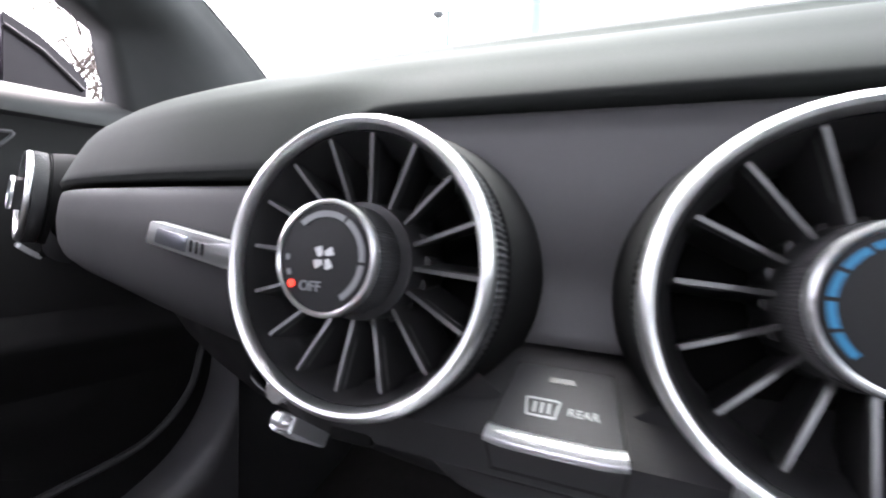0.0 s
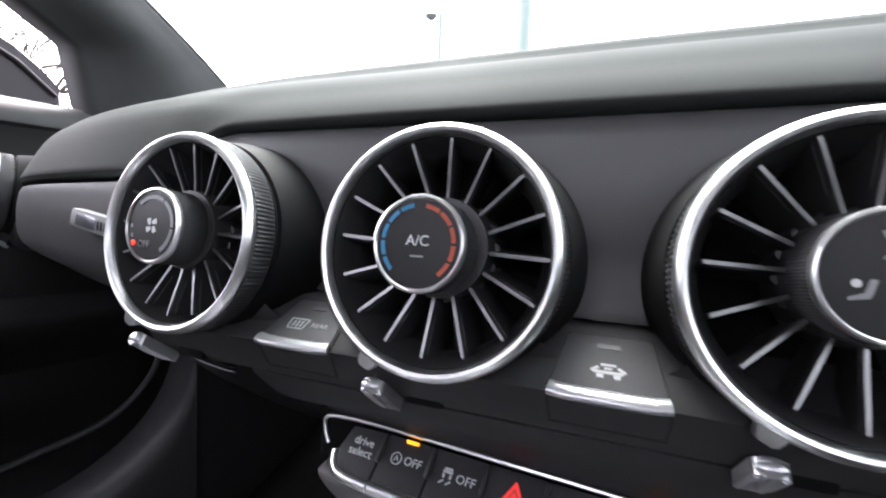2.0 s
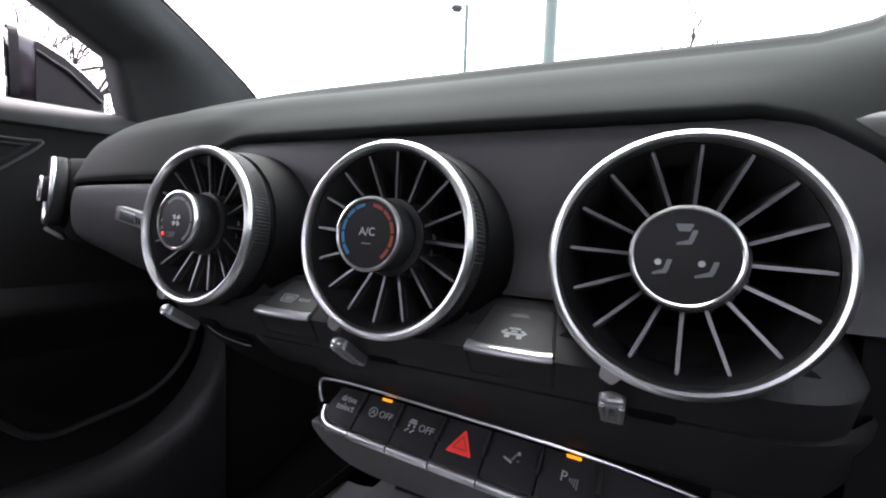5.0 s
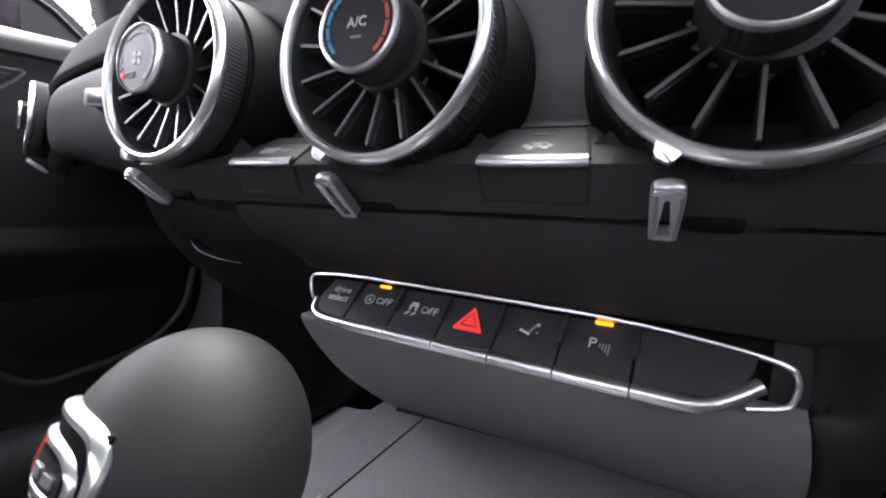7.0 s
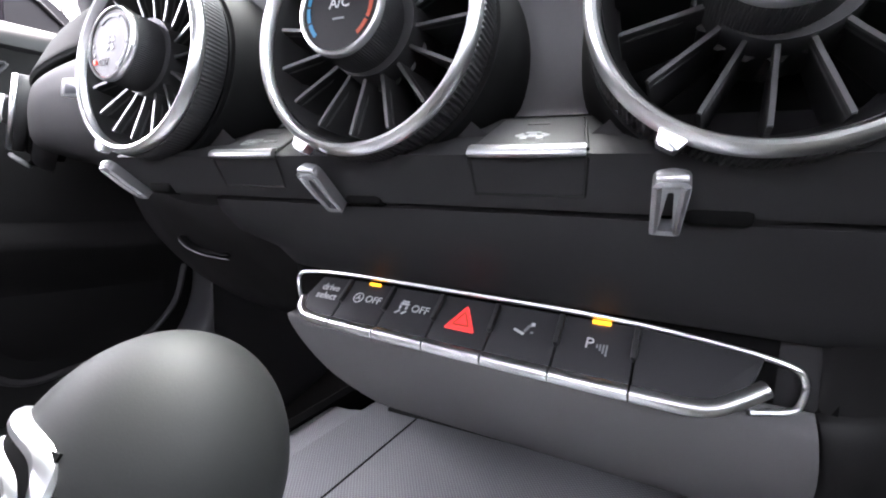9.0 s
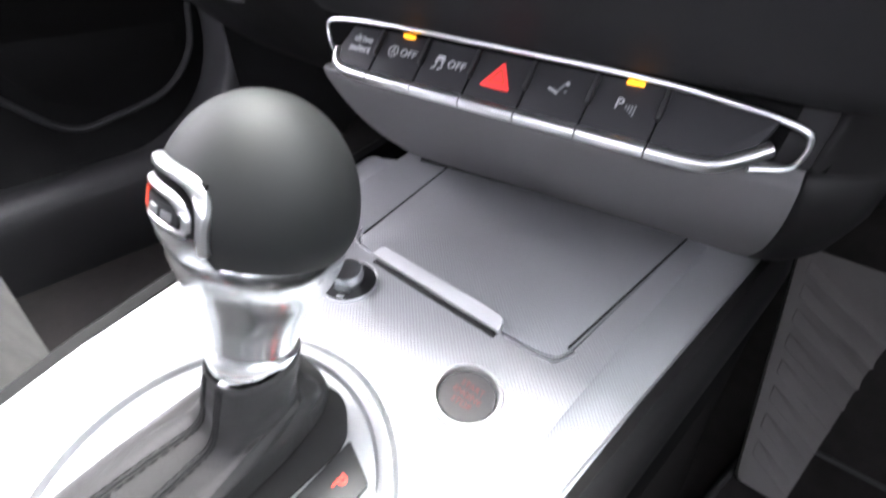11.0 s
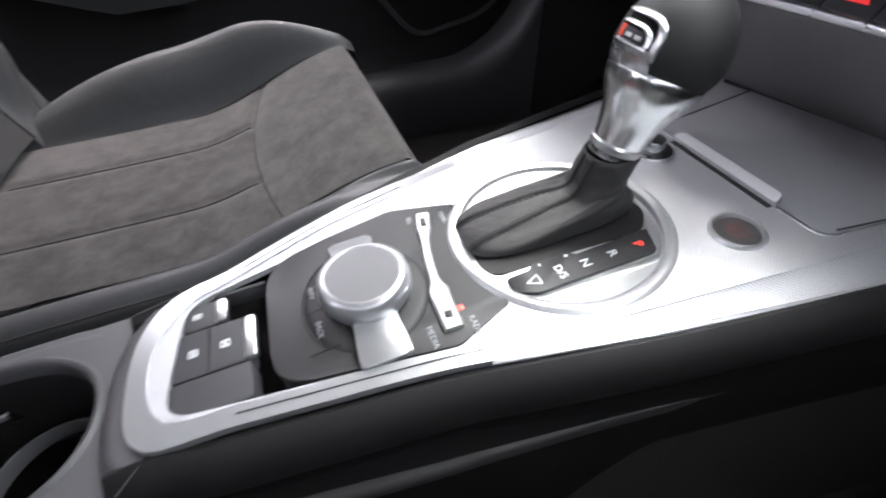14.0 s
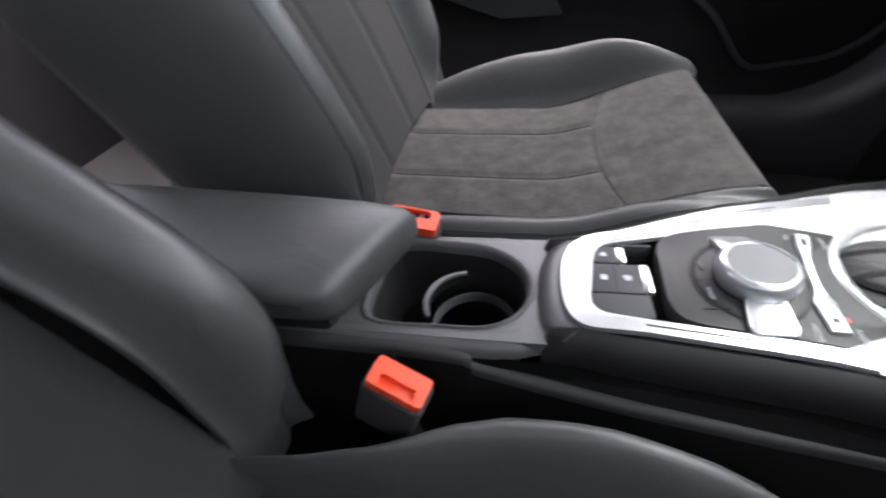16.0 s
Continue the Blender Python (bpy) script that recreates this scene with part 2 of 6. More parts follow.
def holed(outer, holes, z0, z1):
    """A flat plate with openings right through it."""
    from mathutils.geometry import tessellate_polygon
    loops = [list(outer)] + [list(h) for h in holes]
    flat = [p for loop in loops for p in loop]
    bm = bmesh.new()
    top = [bm.verts.new((x, y, z1)) for x, y in flat]
    low = [bm.verts.new((x, y, z0)) for x, y in flat]
    for a, b, c in tessellate_polygon([[Vector((x, y, 0)) for x, y in loop] for loop in loops]):
        for vs in ((top[a], top[b], top[c]), (low[c], low[b], low[a])):
            try:
                bm.faces.new(vs)
            except ValueError:
                pass
    start = 0
    for loop in loops:
        n = len(loop)
        for i in range(n):
            j = (i + 1) % n
            bm.faces.new((top[start + i], top[start + j], low[start + j], low[start + i]))
        start += n
    return bm


def lathe(profile, n=64, close=False):
    """Turns (radius, height) pairs round z."""
    rings = [[(r * math.cos(2 * math.pi * i / n), r * math.sin(2 * math.pi * i / n), z) for i in range(n)] for r, z in profile]
    return loft(rings + ([rings[0]] if close else []), closed=True, caps=not close)


def prism(outline, z0, z1, bevel=0.0, steps=2):
    bm = bmesh.new()
    low = [bm.verts.new((x, y, z0)) for x, y in outline]
    top = [bm.verts.new((x, y, z1)) for x, y in outline]
    n = len(outline)
    bm.faces.new(low[::-1])
    cap = bm.faces.new(top)
    for i in range(n):
        j = (i + 1) % n
        bm.faces.new((low[i], low[j], top[j], top[i]))
    if bevel:
        bmesh.ops.bevel(bm, geom=list(cap.edges), offset=bevel, segments=steps, affect="EDGES", profile=0.5)
    return bm


def box(size, at=(0, 0, 0), bevel=0.0, steps=2):
    bm = bmesh.new()
    bmesh.ops.create_cube(bm, size=1)
    bmesh.ops.scale(bm, vec=size, verts=bm.verts[:])
    if bevel:
        bmesh.ops.bevel(bm, geom=bm.edges[:], offset=bevel, segments=steps, affect="EDGES", profile=0.5)
    bmesh.ops.translate(bm, vec=at, verts=bm.verts[:])
    return bm


def joined(*bms):
    out = bmesh.new()
    for b in bms:
        me = bpy.data.meshes.new("join")
        b.to_mesh(me)
        b.free()
        out.from_mesh(me)
        bpy.data.meshes.remove(me)
    return out


def moved(bm, m):
    bm.transform(m)
    return bm


def spline(points, per=8, loop=False):
    """Catmull-Rom curve through points of any size."""
    pts = [np.array(p, float) for p in points]
    out, n = [], len(pts)
    for i in range(n if loop else n - 1):
        if loop:
            a, b, c, d = pts[i - 1], pts[i], pts[(i + 1) % n], pts[(i + 2) % n]
        else:
            b, c = pts[i], pts[i + 1]
            a = pts[i - 1] if i else 2 * b - c
            d = pts[i + 2] if i + 2 < n else 2 * c - b
        for s in range(per):
            t = s / per
            out.append(0.5 * (2 * b + (c - a) * t + (2 * a - 5 * b + 4 * c - d) * t * t + (3 * b - a - 3 * c + d) * t**3))
    if not loop:
        out.append(pts[-1])
    return out


def tube(points, radius, n=8, flat=1.0, up=(0, 0, 1), caps=True):
    """A round or flattened bar along points; radius: a number or one a point."""
    pts = [Vector(p) for p in points]
    rings = []
    for i, p in enumerate(pts):
        along = (pts[min(i + 1, len(pts) - 1)] - pts[max(i - 1, 0)]).normalized()
        side = along.cross(Vector(up))
        side = side.normalized() if side.length > 1e-6 else Vector((1, 0, 0))
        above = side.cross(along)
        r = radius[i] if isinstance(radius, (list, tuple)) else radius
        rings.append([p + side * r * math.cos(2 * math.pi * k / n) + above * r * flat * math.sin(2 * math.pi * k / n) for k in range(n)])
    return loft(rings, closed=True, caps=caps)


def rounded(points, r, steps=5):
    """An outline with its corners rounded; r: a number or one a corner."""
    out, n = [], len(points)
    for i in range(n):
        p, a, b = Vector(points[i]), Vector(points[i - 1]), Vector(points[(i + 1) % n])
        q = r[i] if isinstance(r, (list, tuple)) else r
        q = min(q, (a - p).length * 0.49, (b - p).length * 0.49)
        s, e = p + (a - p).normalized() * q, p + (b - p).normalized() * q
        for k in range(steps + 1):
            t = k / steps
            out.append(tuple((1 - t) ** 2 * s + 2 * t * (1 - t) * p + t * t * e))
    return out


def lettering(text, size, material, parent, m, name="lettering", label="", thick=0.0002):
    """Printed words as thin raised letters, centred on m, in its x and y."""
    c = bpy.data.curves.new(name, "FONT")
    c.body, c.size, c.extrude = text, size, thick
    c.align_x, c.align_y, c.resolution_u = "CENTER", "CENTER", 3
    tmp = bpy.data.objects.new(name, c)
    scene.collection.objects.link(tmp)
    me = bpy.data.meshes.new_from_object(tmp.evaluated_get(bpy.context.evaluated_depsgraph_get()))
    bpy.data.objects.remove(tmp)
    bpy.data.curves.remove(c)
    me.name = name
    me.materials.clear()
    me.materials.append(material)
    ob = new(name, me)
    ob.parent, ob.matrix_basis = parent, m
    return tagged(ob, label)


def smooth01(x):
    x = min(1, max(0, x))
    return x * x * (3 - 2 * x)


def lerp(table, x):
    """Smooth value from rows of (x, value)."""
    return float(np.interp(x, [r[0] for r in table], [r[1] for r in table]))


ROW = Matrix.Translation((-0.0217, 0.0107, 0.797)) @ Matrix.Rotation(radians(13.75), 4, "Z")   # the line of the three centre vents
SWITCHES = Matrix.Translation((-0.007, 0.065, 0.684)) @ Matrix.Rotation(radians(8.7), 4, "Z")      # the row of switches


def rowp(u, v, w):
    return ROW @ Vector((u, v, w))


def keyp(s, q, w):
    return SWITCHES @ Vector((s, q, w))


LAY = Matrix(((0.998903, -0.043697, -0.016828, 0.016307), (0.042954, 0.998184, -0.042235, 0.029041), (0.018643, 0.041466, 0.998966, -0.002225), (0.000000, 0.000000, 0.000000, 1.000000)))   # the console and seats lie on the tunnel, which rises a little to the front


# ---- the shell of the car ----
FRONT = [(-0.72, 0.105), (-0.68, 0.075), (-0.62, 0.045), (-0.52, 0.018), (-0.42, 0.002), (-0.32, 0.002), (-0.22, 0.0120), (-0.15, 0.0245), (0.0, 0.0593), (0.2, 0.1082), (0.45, 0.15), (0.72, 0.16)]
PAD_R = [(0.035, 0.8470), (0.012, 0.8478), (0.001, 0.8498), (-0.0028, 0.8530), (-0.0008, 0.8568), (0.0055, 0.8632), (0.016, 0.8715), (0.029, 0.8815), (0.047, 0.8908), (0.080, 0.9000), (0.30, 0.896), (0.45, 0.875), (0.80, 0.875)]
PAD_L = [(0.030, 0.8255), (0.006, 0.8240), (-0.0120, 0.8250), (-0.0152, 0.8282), (-0.0146, 0.8330), (0.0005, 0.8630), (0.012, 0.8750), (0.028, 0.8868), (0.048, 0.8945), (0.083, 0.9010), (0.30, 0.897), (0.45, 0.875), (0.80, 0.875)]

dashboard = thing("dashboard", pose(-0.1, 0.25, 0.30), "dark grey soft-touch dashboard wrapping across below the windscreen", "dashboard")
fronts = spline(FRONT, 12)
rings = []
for x, y in fronts:
    s = smooth01((-0.160 - x) / 0.055)
    down = 0.0 if x > -0.6 else 0.10 * ((-0.6 - x) / 0.12) ** 2
    ring = []
    for (dr, zr), (dl, zl) in zip(PAD_R, PAD_L):
        k = s + (smooth01((-0.05 - x) / 0.35) - s) * smooth01((zr - 0.863) / 0.020)
        d, z = dr + (dl - dr) * k, zr + (zl - zr) * k
        if x > 0.10:   # the hood over the instruments: its brow drops beside the last vent and its top rises
            low = 1 - smooth01((zr - 0.850) / 0.025)
            z += 0.060 * smooth01((x - 0.125) / 0.15) * smooth01((zr - 0.862) / 0.03) - 0.060 * low * smooth01((x - 0.108) / 0.105)
            d -= 0.030 * smooth01((x - 0.15) / 0.12)
        ring.append((x, y + d, max(z - down * smooth01((z - 0.83) / 0.08), 0.76)))
    rings.append([Vector(p) for p in zip(*[np.array(c) for c in zip(*spline(ring, 3))])])
part("upper_pad", loft(rings), SOFT, dashboard, "grained soft upper pad with a rounded brow", True, 60)

def turned(u):
    """How far the right end of the stack runs back towards the bulkhead."""
    return lerp(((0.155, 0.0), (0.164, 0.0030), (0.171, 0.0075), (0.179, 0.016), (0.186, 0.031), (0.192, 0.060), (0.196, 0.12)), u) if u > 0.155 else 0.0


stations = list(np.linspace(-0.165, 0.21, 28))
part("centre_panel", loft([[rowp(u, v, w) for v, w in ((0.058, 0.064), (0.057, 0.0555), (0.046, 0.0530), (0.0430, 0.0500), (0.0420, 0.044), (0.042, 0.0), (0.042, -0.024), (0.0395, -0.0275), (0.045, -0.029))] for u in stations]), TRIM, dashboard, "satin dark panel between the vents", True)

stations = list(np.linspace(-0.15, 0.155, 34)) + [0.160, 0.164, 0.171, 0.179, 0.186, 0.192, 0.196]
part("button_shelf", loft([[rowp(u, v + turned(u), w) for v, w in ((0.046, -0.0290), (0.033, -0.0292), (0.030, -0.0305), (0.0062, -0.0438), (0.0045, -0.0455), (0.0058, -0.048), (0.0125, -0.0605), (0.0145, -0.0625), (0.022, -0.0622))] for u in stations]), FASCIA, dashboard, "sloping black shelf that carries small buttons", True)

rings = []
for u in list(np.linspace(-0.17, 0.155, 40)) + [0.160, 0.164, 0.171, 0.179, 0.186, 0.192, 0.196]:
    s = u - 0.0267
    back = 0.10 * max(0, (-0.105 - s) / 0.09) ** 2 + turned(u)
    sink = Vector((0, back, 0))
    ring = [rowp(u, 0.020, -0.0615), rowp(u, 0.0165, -0.0645), rowp(u, 0.019, -0.070), rowp(u, 0.030, -0.081), keyp(s, -0.004, 0.021), keyp(s, 0.0055, 0.0125), keyp(s, 0.009, 0.0095), keyp(s, 0.014, 0.0085), keyp(s, 0.03, 0.0085)]
    rings.append([p + sink for p in ring])
part("lower_fascia", loft(rings), FASCIA, dashboard, "smooth black fascia below the vents", True, 60)
part("switch_recess", loft([[keyp(s, 0.0135, 0.010), keyp(s, 0.0135, -0.006), keyp(s, 0.0125, -0.020), keyp(s, 0.010, -0.021)] for s in np.linspace(-0.123, 0.134, 20)]), RECESS_SHADE, dashboard, "", True)
rings = []
for i in range(25):
    a = i / 24
    top, low = -0.116 + a * 0.2435, -0.122 + a * 0.266
    ring = []
    for k, (q, w) in enumerate(((0.004, -0.0150), (-0.0085, -0.0140), (-0.0100, -0.0162), (-0.0070, -0.0225), (0.006, -0.040), (0.030, -0.066), (0.068, -0.098), (0.088, -0.1125), (0.11, -0.125))):
        b = max(0.0, -0.015 - w) / 0.11
        sunk = (0.009, 0.0190, 0.0185, 0.0130, 0.0055, 0.0015, 0.0, 0.0, 0.0)[k] * smooth01((a - 0.72) / 0.24) + (0.0, 0.0, 0.0, 0.0, 0.001, 0.005, 0.011, 0.014, 0.016)[k] * a
        ring.append(keyp(top + (low - top) * b, q + sunk + 0.05 * max(0, (0.05 - a) / 0.05) ** 2, w))
    rings.append(ring)
part("switch_surround", loft([[keyp(s, q + 0.003 * smooth01((s - 0.128) / 0.004), w) for q, w in ((0.0130, 0.0105), (0.0128, 0.0085), (0.0125, 0.0), (0.0125, -0.0135), (0.0128, -0.0160))] for s in np.linspace(0.1165, 0.1315, 8)]), FASCIA, dashboard, "black end of the switch surround", True)
part("kick_panel", loft([[Vector(p) for p in spline(r, 3)] for r in rings]), KICK_LIT, dashboard, "slanted panel under the switches, lightened in its grey", True, 70)

# the passenger's side: a bulging trim band, and the glovebox under it
rings = []
for x in np.linspace(-0.665, -0.13, 40):
    y = float(np.interp(x, [p[0] for p in fronts], [p[1] for p in fronts]))
    zb = lerp(((-0.66, 0.772), (-0.5, 0.762), (-0.36, 0.752), (-0.24, 0.738), (-0.13, 0.732)), x)
    out = 0.019 * smooth01((x + 0.665) / 0.07)
    ring = spline(((x, y + 0.012, 0.8232), (x, y + 0.002 - 0.62 * out, 0.8228), (x, y - out * 0.80, 0.8205), (x, y - out * 0.93, 0.810), (x, y - out, 0.796), (x, y - out * 0.85, 0.5 * (0.79 + zb)), (x, y + 0.002, zb + 0.006), (x, y + 0.03, zb), (x, y + 0.08, zb - 0.004)), 3)
    rings.append([Vector(p) for p in ring])
part("trim_band", loft(rings), FASCIA, dashboard, "rounded dark trim band", True, 60)
rings = []
for x in np.linspace(-0.70, -0.125, 24):
    y = float(np.interp(x, [p[0] for p in fronts], [p[1] for p in fronts]))
    zb = lerp(((-0.66, 0.772), (-0.5, 0.762), (-0.36, 0.752), (-0.24, 0.738), (-0.13, 0.732)), x)
    rings.append([Vector(p) for p in spline(((x, y + 0.12, zb + 0.01), (x, y + 0.078, zb - 0.004), (x, y + 0.066, zb - 0.03), (x, y + 0.095, 0.67), (x, y + 0.16, 0.605), (x, y + 0.25, 0.58), (x, y + 0.45, 0.57)), 3)])
part("glovebox_door", loft(rings), LOWER, dashboard, "black glovebox panel", True, 60)
scoop = [(-0.3393, 0.0705, 0.6927), (-0.3197, 0.0703, 0.6863), (-0.2922, 0.0731, 0.6823), (-0.2549, 0.0769, 0.682)]
scoop_run = spline(scoop, 5)
# a dark tube paints the shade of the finger recess
part("handle_recess", tube(scoop_run, [0.0010] + [0.0042] * (len(scoop_run) - 2) + [0.0006], 10, 0.6), RECESS_SHADE, dashboard, "finger recess, its shade a dark tube", True)
part("glovebox_handle", tube([Vector(p) + Vector((0, -0.0018, -0.0030)) for p in scoop_run], [0.0006] + [0.0018] * (len(scoop_run) - 2) + [0.0006], 8, 0.6), TRIM, dashboard, "slim dark glovebox handle", True)
cheek = [[keyp(0.1272 + 0.0165 * max(0.0, -0.015 - max(w, -0.125)) / 0.11 + t, q + d, w) for t, d in ((-0.0008, 0.012), (0.0004, 0.0045), (0.0014, 0.0012), (0.0040, 0.0006), (0.0090, 0.0022), (0.0160, 0.0065), (0.0250, 0.0150), (0.0330, 0.032), (0.0375, 0.06), (0.0390, 0.25))] for k, (q, w) in enumerate(((0.0070, 0.0110), (0.0105, 0.004), (0.0120, -0.0140), (0.0095, -0.0150), (0.0085, -0.0162), (0.0060, -0.0225), (0.0125, -0.040), (0.0365, -0.066), (0.079, -0.098), (0.102, -0.1125), (0.11, -0.130)))]
part("side_cheek", loft([[Vector(p) for p in row] for row in cheek]), LOWER, dashboard, "black side of the centre stack", True, 60)
knee = [[Vector((x, y, z)) for y, z in ((0.105, 0.86), (0.11, 0.74), (0.12, 0.665), (0.16, 0.64), (0.42, 0.63))] for x in (0.150, 0.30, 0.72)]
part("knee_panel", loft(knee), LOWER, dashboard, "black panel on the driver's side", True)

badge = thing("trim_badge", Matrix.Translation((-0.2455, -0.0165, 0.7960)) @ Matrix.Rotation(radians(4), 4, "Z") @ Matrix.Rotation(radians(88), 4, "X") @ Matrix.Rotation(radians(-6), 4, "Z"), "polished metal badge set in the dark trim band", "badge")
part("plate", prism(rounded(((-0.034, -0.0050), (0.034, -0.0050), (0.037, 0.0060), (-0.031, 0.0060)), 0.0015), -0.004, 0.0016, 0.0008), CHROME, badge)
part("inlay", prism(rounded(((-0.025, -0.0035), (0.002, -0.0035), (0.003, 0.0035), (-0.0235, 0.0035)), 0.001), 0.0012, 0.0019, 0.0003), surface("blue_grey_inlay", (0.22, 0.23, 0.26), 0.3, metal=0.8, bump=0), badge)
for i in range(3):
    part("mark", moved(box((0.0016, 0.0052, 0.0008), (0, 0, 0), 0.0002), pose(0.0065 + i * 0.0045, 0, 0.0017)), GLOSS, badge)


# ---- round air vents ----
def bars(parent, items, z, m=None, name="symbol"):
    """Printed strokes: (x, y, length, width, degrees, material)."""
    for x, y, a, b, turn, mat in items:
        part(name, moved(box((a, b, 0.0003), (0, 0, 0), 0.0), (m or Matrix()) @ Matrix.Translation((x, y, z)) @ Matrix.Rotation(radians(turn), 4, "Z")), mat, parent)


def arc_print(parent, r, width, a0, a1, z, mat, name="scale"):
    rings = []
    for i in range(9):
        a = radians(a0 + (a1 - a0) * i / 8)
        c, s = math.cos(a), math.sin(a)
        rings.append([(q * c, q * s, h) for q, h in ((r - width / 2, z), (r + width / 2, z), (r + width / 2, z + 0.0002), (r - width / 2, z + 0.0002))])
    part(name, loft(rings, True, True), mat, parent)


def knurled(r, dr, z0, z1, teeth, bore=0.0):
    """A toothed drum, or a toothed ring where it has a bore."""
    n = teeth * 4
    rings = []
    hole = lambda z: [[(bore * math.cos(2 * math.pi * i / n), bore * math.sin(2 * math.pi * i / n), z) for i in range(n)]]
    for z, shrink in ((z0, 0.0), (z0 + 0.0006, 1), (z1 - 0.0006, 1), (z1, 0.0)):
        ring = []
        for i in range(n):
            q = r - (0 if shrink and i % 4 < 2 else dr)
            a = 2 * math.pi * i / n
            ring.append((q * math.cos(a), q * math.sin(a), z))
        rings.append(ring)
    if bore:
        rings = hole(z0) + rings + hole(z1) + hole(z0)
    return loft(rings, True, not bore)


BLADES = 16
PHASE = 19.0
SET = Matrix.Translation((0.0014, 0.0015, 0))   # the turbine sits a little off the ring's centre


def air_vent(name, m, label, phase=PHASE):
    """A turbine vent: its axis is z, towards the cabin; y is up."""
    v = thing(name, m, label, "air vent", "round air vents")
    bezel = part("bezel", lathe([(0.0445, -0.0042), (0.0451, -0.0036), (0.0453, -0.0026), (0.0449, -0.0012), (0.0440, 0.0003), (0.0429, 0.0008), (0.0418, 0.0004), (0.0411, -0.0008), (0.0407, -0.0030), (0.042, -0.0042)], 96, True), CHROME, v, "bright satin chrome ring")
    part("collar", knurled(0.0455, 0.0007, -0.0150, -0.0044, 150, 0.042), KNURL, v, "knurled black turning collar")
    part("housing", lathe([(0.0440, -0.0165), (0.0440, -0.0175), (0.0458, -0.0180), (0.0462, -0.0195), (0.0486, -0.030), (0.0505, -0.046), (0.0500, -0.052), (0.0385, -0.052), (0.037, -0.0165)], 72, True), HOUSING, v, "smooth black housing")
    part("throat", lathe([(0.0404, -0.0032), (0.0402, -0.0042), (0.0390, -0.0105), (0.0372, -0.0150), (0.0366, -0.0158), (0.036, -0.034), (0.0375, -0.034), (0.0412, -0.0040)], 72, True), BLACK, v, "black inner funnel")
    part("duct_back", lathe([(0.0001, -0.034), (0.037, -0.034), (0.037, -0.036), (0.0001, -0.036)], 40), RECESS_SHADE, v)
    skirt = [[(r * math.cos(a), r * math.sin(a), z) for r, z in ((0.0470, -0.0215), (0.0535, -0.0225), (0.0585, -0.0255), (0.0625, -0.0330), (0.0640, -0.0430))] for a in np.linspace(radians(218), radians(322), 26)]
    # a dark block paints the shade inside the lever's slot
    part("lever_slot", moved(box((0.017, 0.006, 0.010), (0, 0, 0), 0.002), Matrix.Translation((-0.0060, -0.0570, -0.0260))), RECESS_SHADE, v, "slot behind the lever, its shade a dark block")
    part("cowl", loft(skirt), FASCIA, v, "dark grey cowl under the housing", False, 60)
    rows = []
    for r, front, back, lean in ((0.0155, -0.0085, -0.026, 0.0002), (0.022, -0.0075, -0.026, 0.0001), (0.030, -0.0058, -0.026, 0.0), (0.0372, -0.0044, -0.026, 0.0), (0.0392, -0.0040, -0.020, 0.0)):
        t = 0.0006
        rows.append([(r, lean - t, front), (r, lean + t, front), (r, lean + t + 0.0022, back), (r, lean - t + 0.0022, back)])
    mesh = finish("vane", loft(rows, True, True), BLADE)
    strips = []
    for deep, side, half in ((0.0, 0.0, 0.00065), (0.0029, 0.00035, 0.00068)):   # a satin front edge and a second ridge behind it
        strips.append(loft([[(r, side - half, front - deep - 0.0005), (r, side + half, front - deep - 0.0005), (r, side + half * 0.9, front - deep + 0.0004), (r, side - half * 0.9, front - deep + 0.0004)] for r, front in ((0.0168, -0.0083), (0.022, -0.0075), (0.030, -0.0058), (0.0370, -0.0044), (0.0388, -0.0041))], True, True))
    edge = finish("front_edge", joined(*strips), VANE_EDGE)
    for i in range(BLADES):
        vane = piece("vane", mesh, v, SET @ Matrix.Rotation(radians(phase + i * 360 / BLADES), 4, "Z"))
        piece("front_edge", edge, vane)
    part("hub", moved(lathe([(0.0001, -0.030), (0.0185, -0.030), (0.0185, -0.012), (0.0178, -0.006), (0.0001, -0.006)], 64), SET), BLACK, v, "black centre hub")
    part("root_ring", moved(knurled(0.0198, 0.0016, -0.028, -0.014, 16, 0.017), SET), BLACK, v)
    dial = part("dial", knurled(0.0165, 0.00035, -0.006, 0.0088, 110), KNURL, v, "knurled black control dial")
    dial.matrix_basis = Matrix.Translation((-0.0008, 0.0015, -0.0028))
    part("dial_ring", lathe([(0.0163, 0.0085), (0.0165, 0.0098), (0.0161, 0.0110), (0.0154, 0.0113), (0.0149, 0.0108), (0.0149, 0.0085)], 72, True), CHROME, dial, "chrome rim of the dial")
    part("dial_face", lathe([(0.0001, 0.0088), (0.0150, 0.0088), (0.0150, 0.0104), (0.0001, 0.0106)], 64), GLOSS, dial, "gloss black display face")
    tab = rounded(((-0.0040, 0.0012), (0.0040, 0.0012), (0.0030, -0.0016), (0.0026, -0.0032), (-0.0026, -0.0032), (-0.0030, -0.0016)), 0.0009, 4)
    part("ring_tab", moved(prism(tab, -0.0050, -0.0006, 0.0009), Matrix.Rotation(radians(-117), 4, "Z") @ Matrix.Translation((0.0452, 0, 0)) @ Matrix.Rotation(radians(90), 4, "Z")), CHROME, v, "chrome tab on the ring")
    grip = rounded(((-0.0058, 0.0135), (0.0058, 0.0135), (0.0050, -0.0125), (-0.0050, -0.0125)), (0.004, 0.004, 0.002, 0.002), 6)
    slit = rounded(((-0.0009, 0.0090), (0.0009, 0.0090), (0.0024, -0.0100), (-0.0024, -0.0100)), 0.0008, 3)
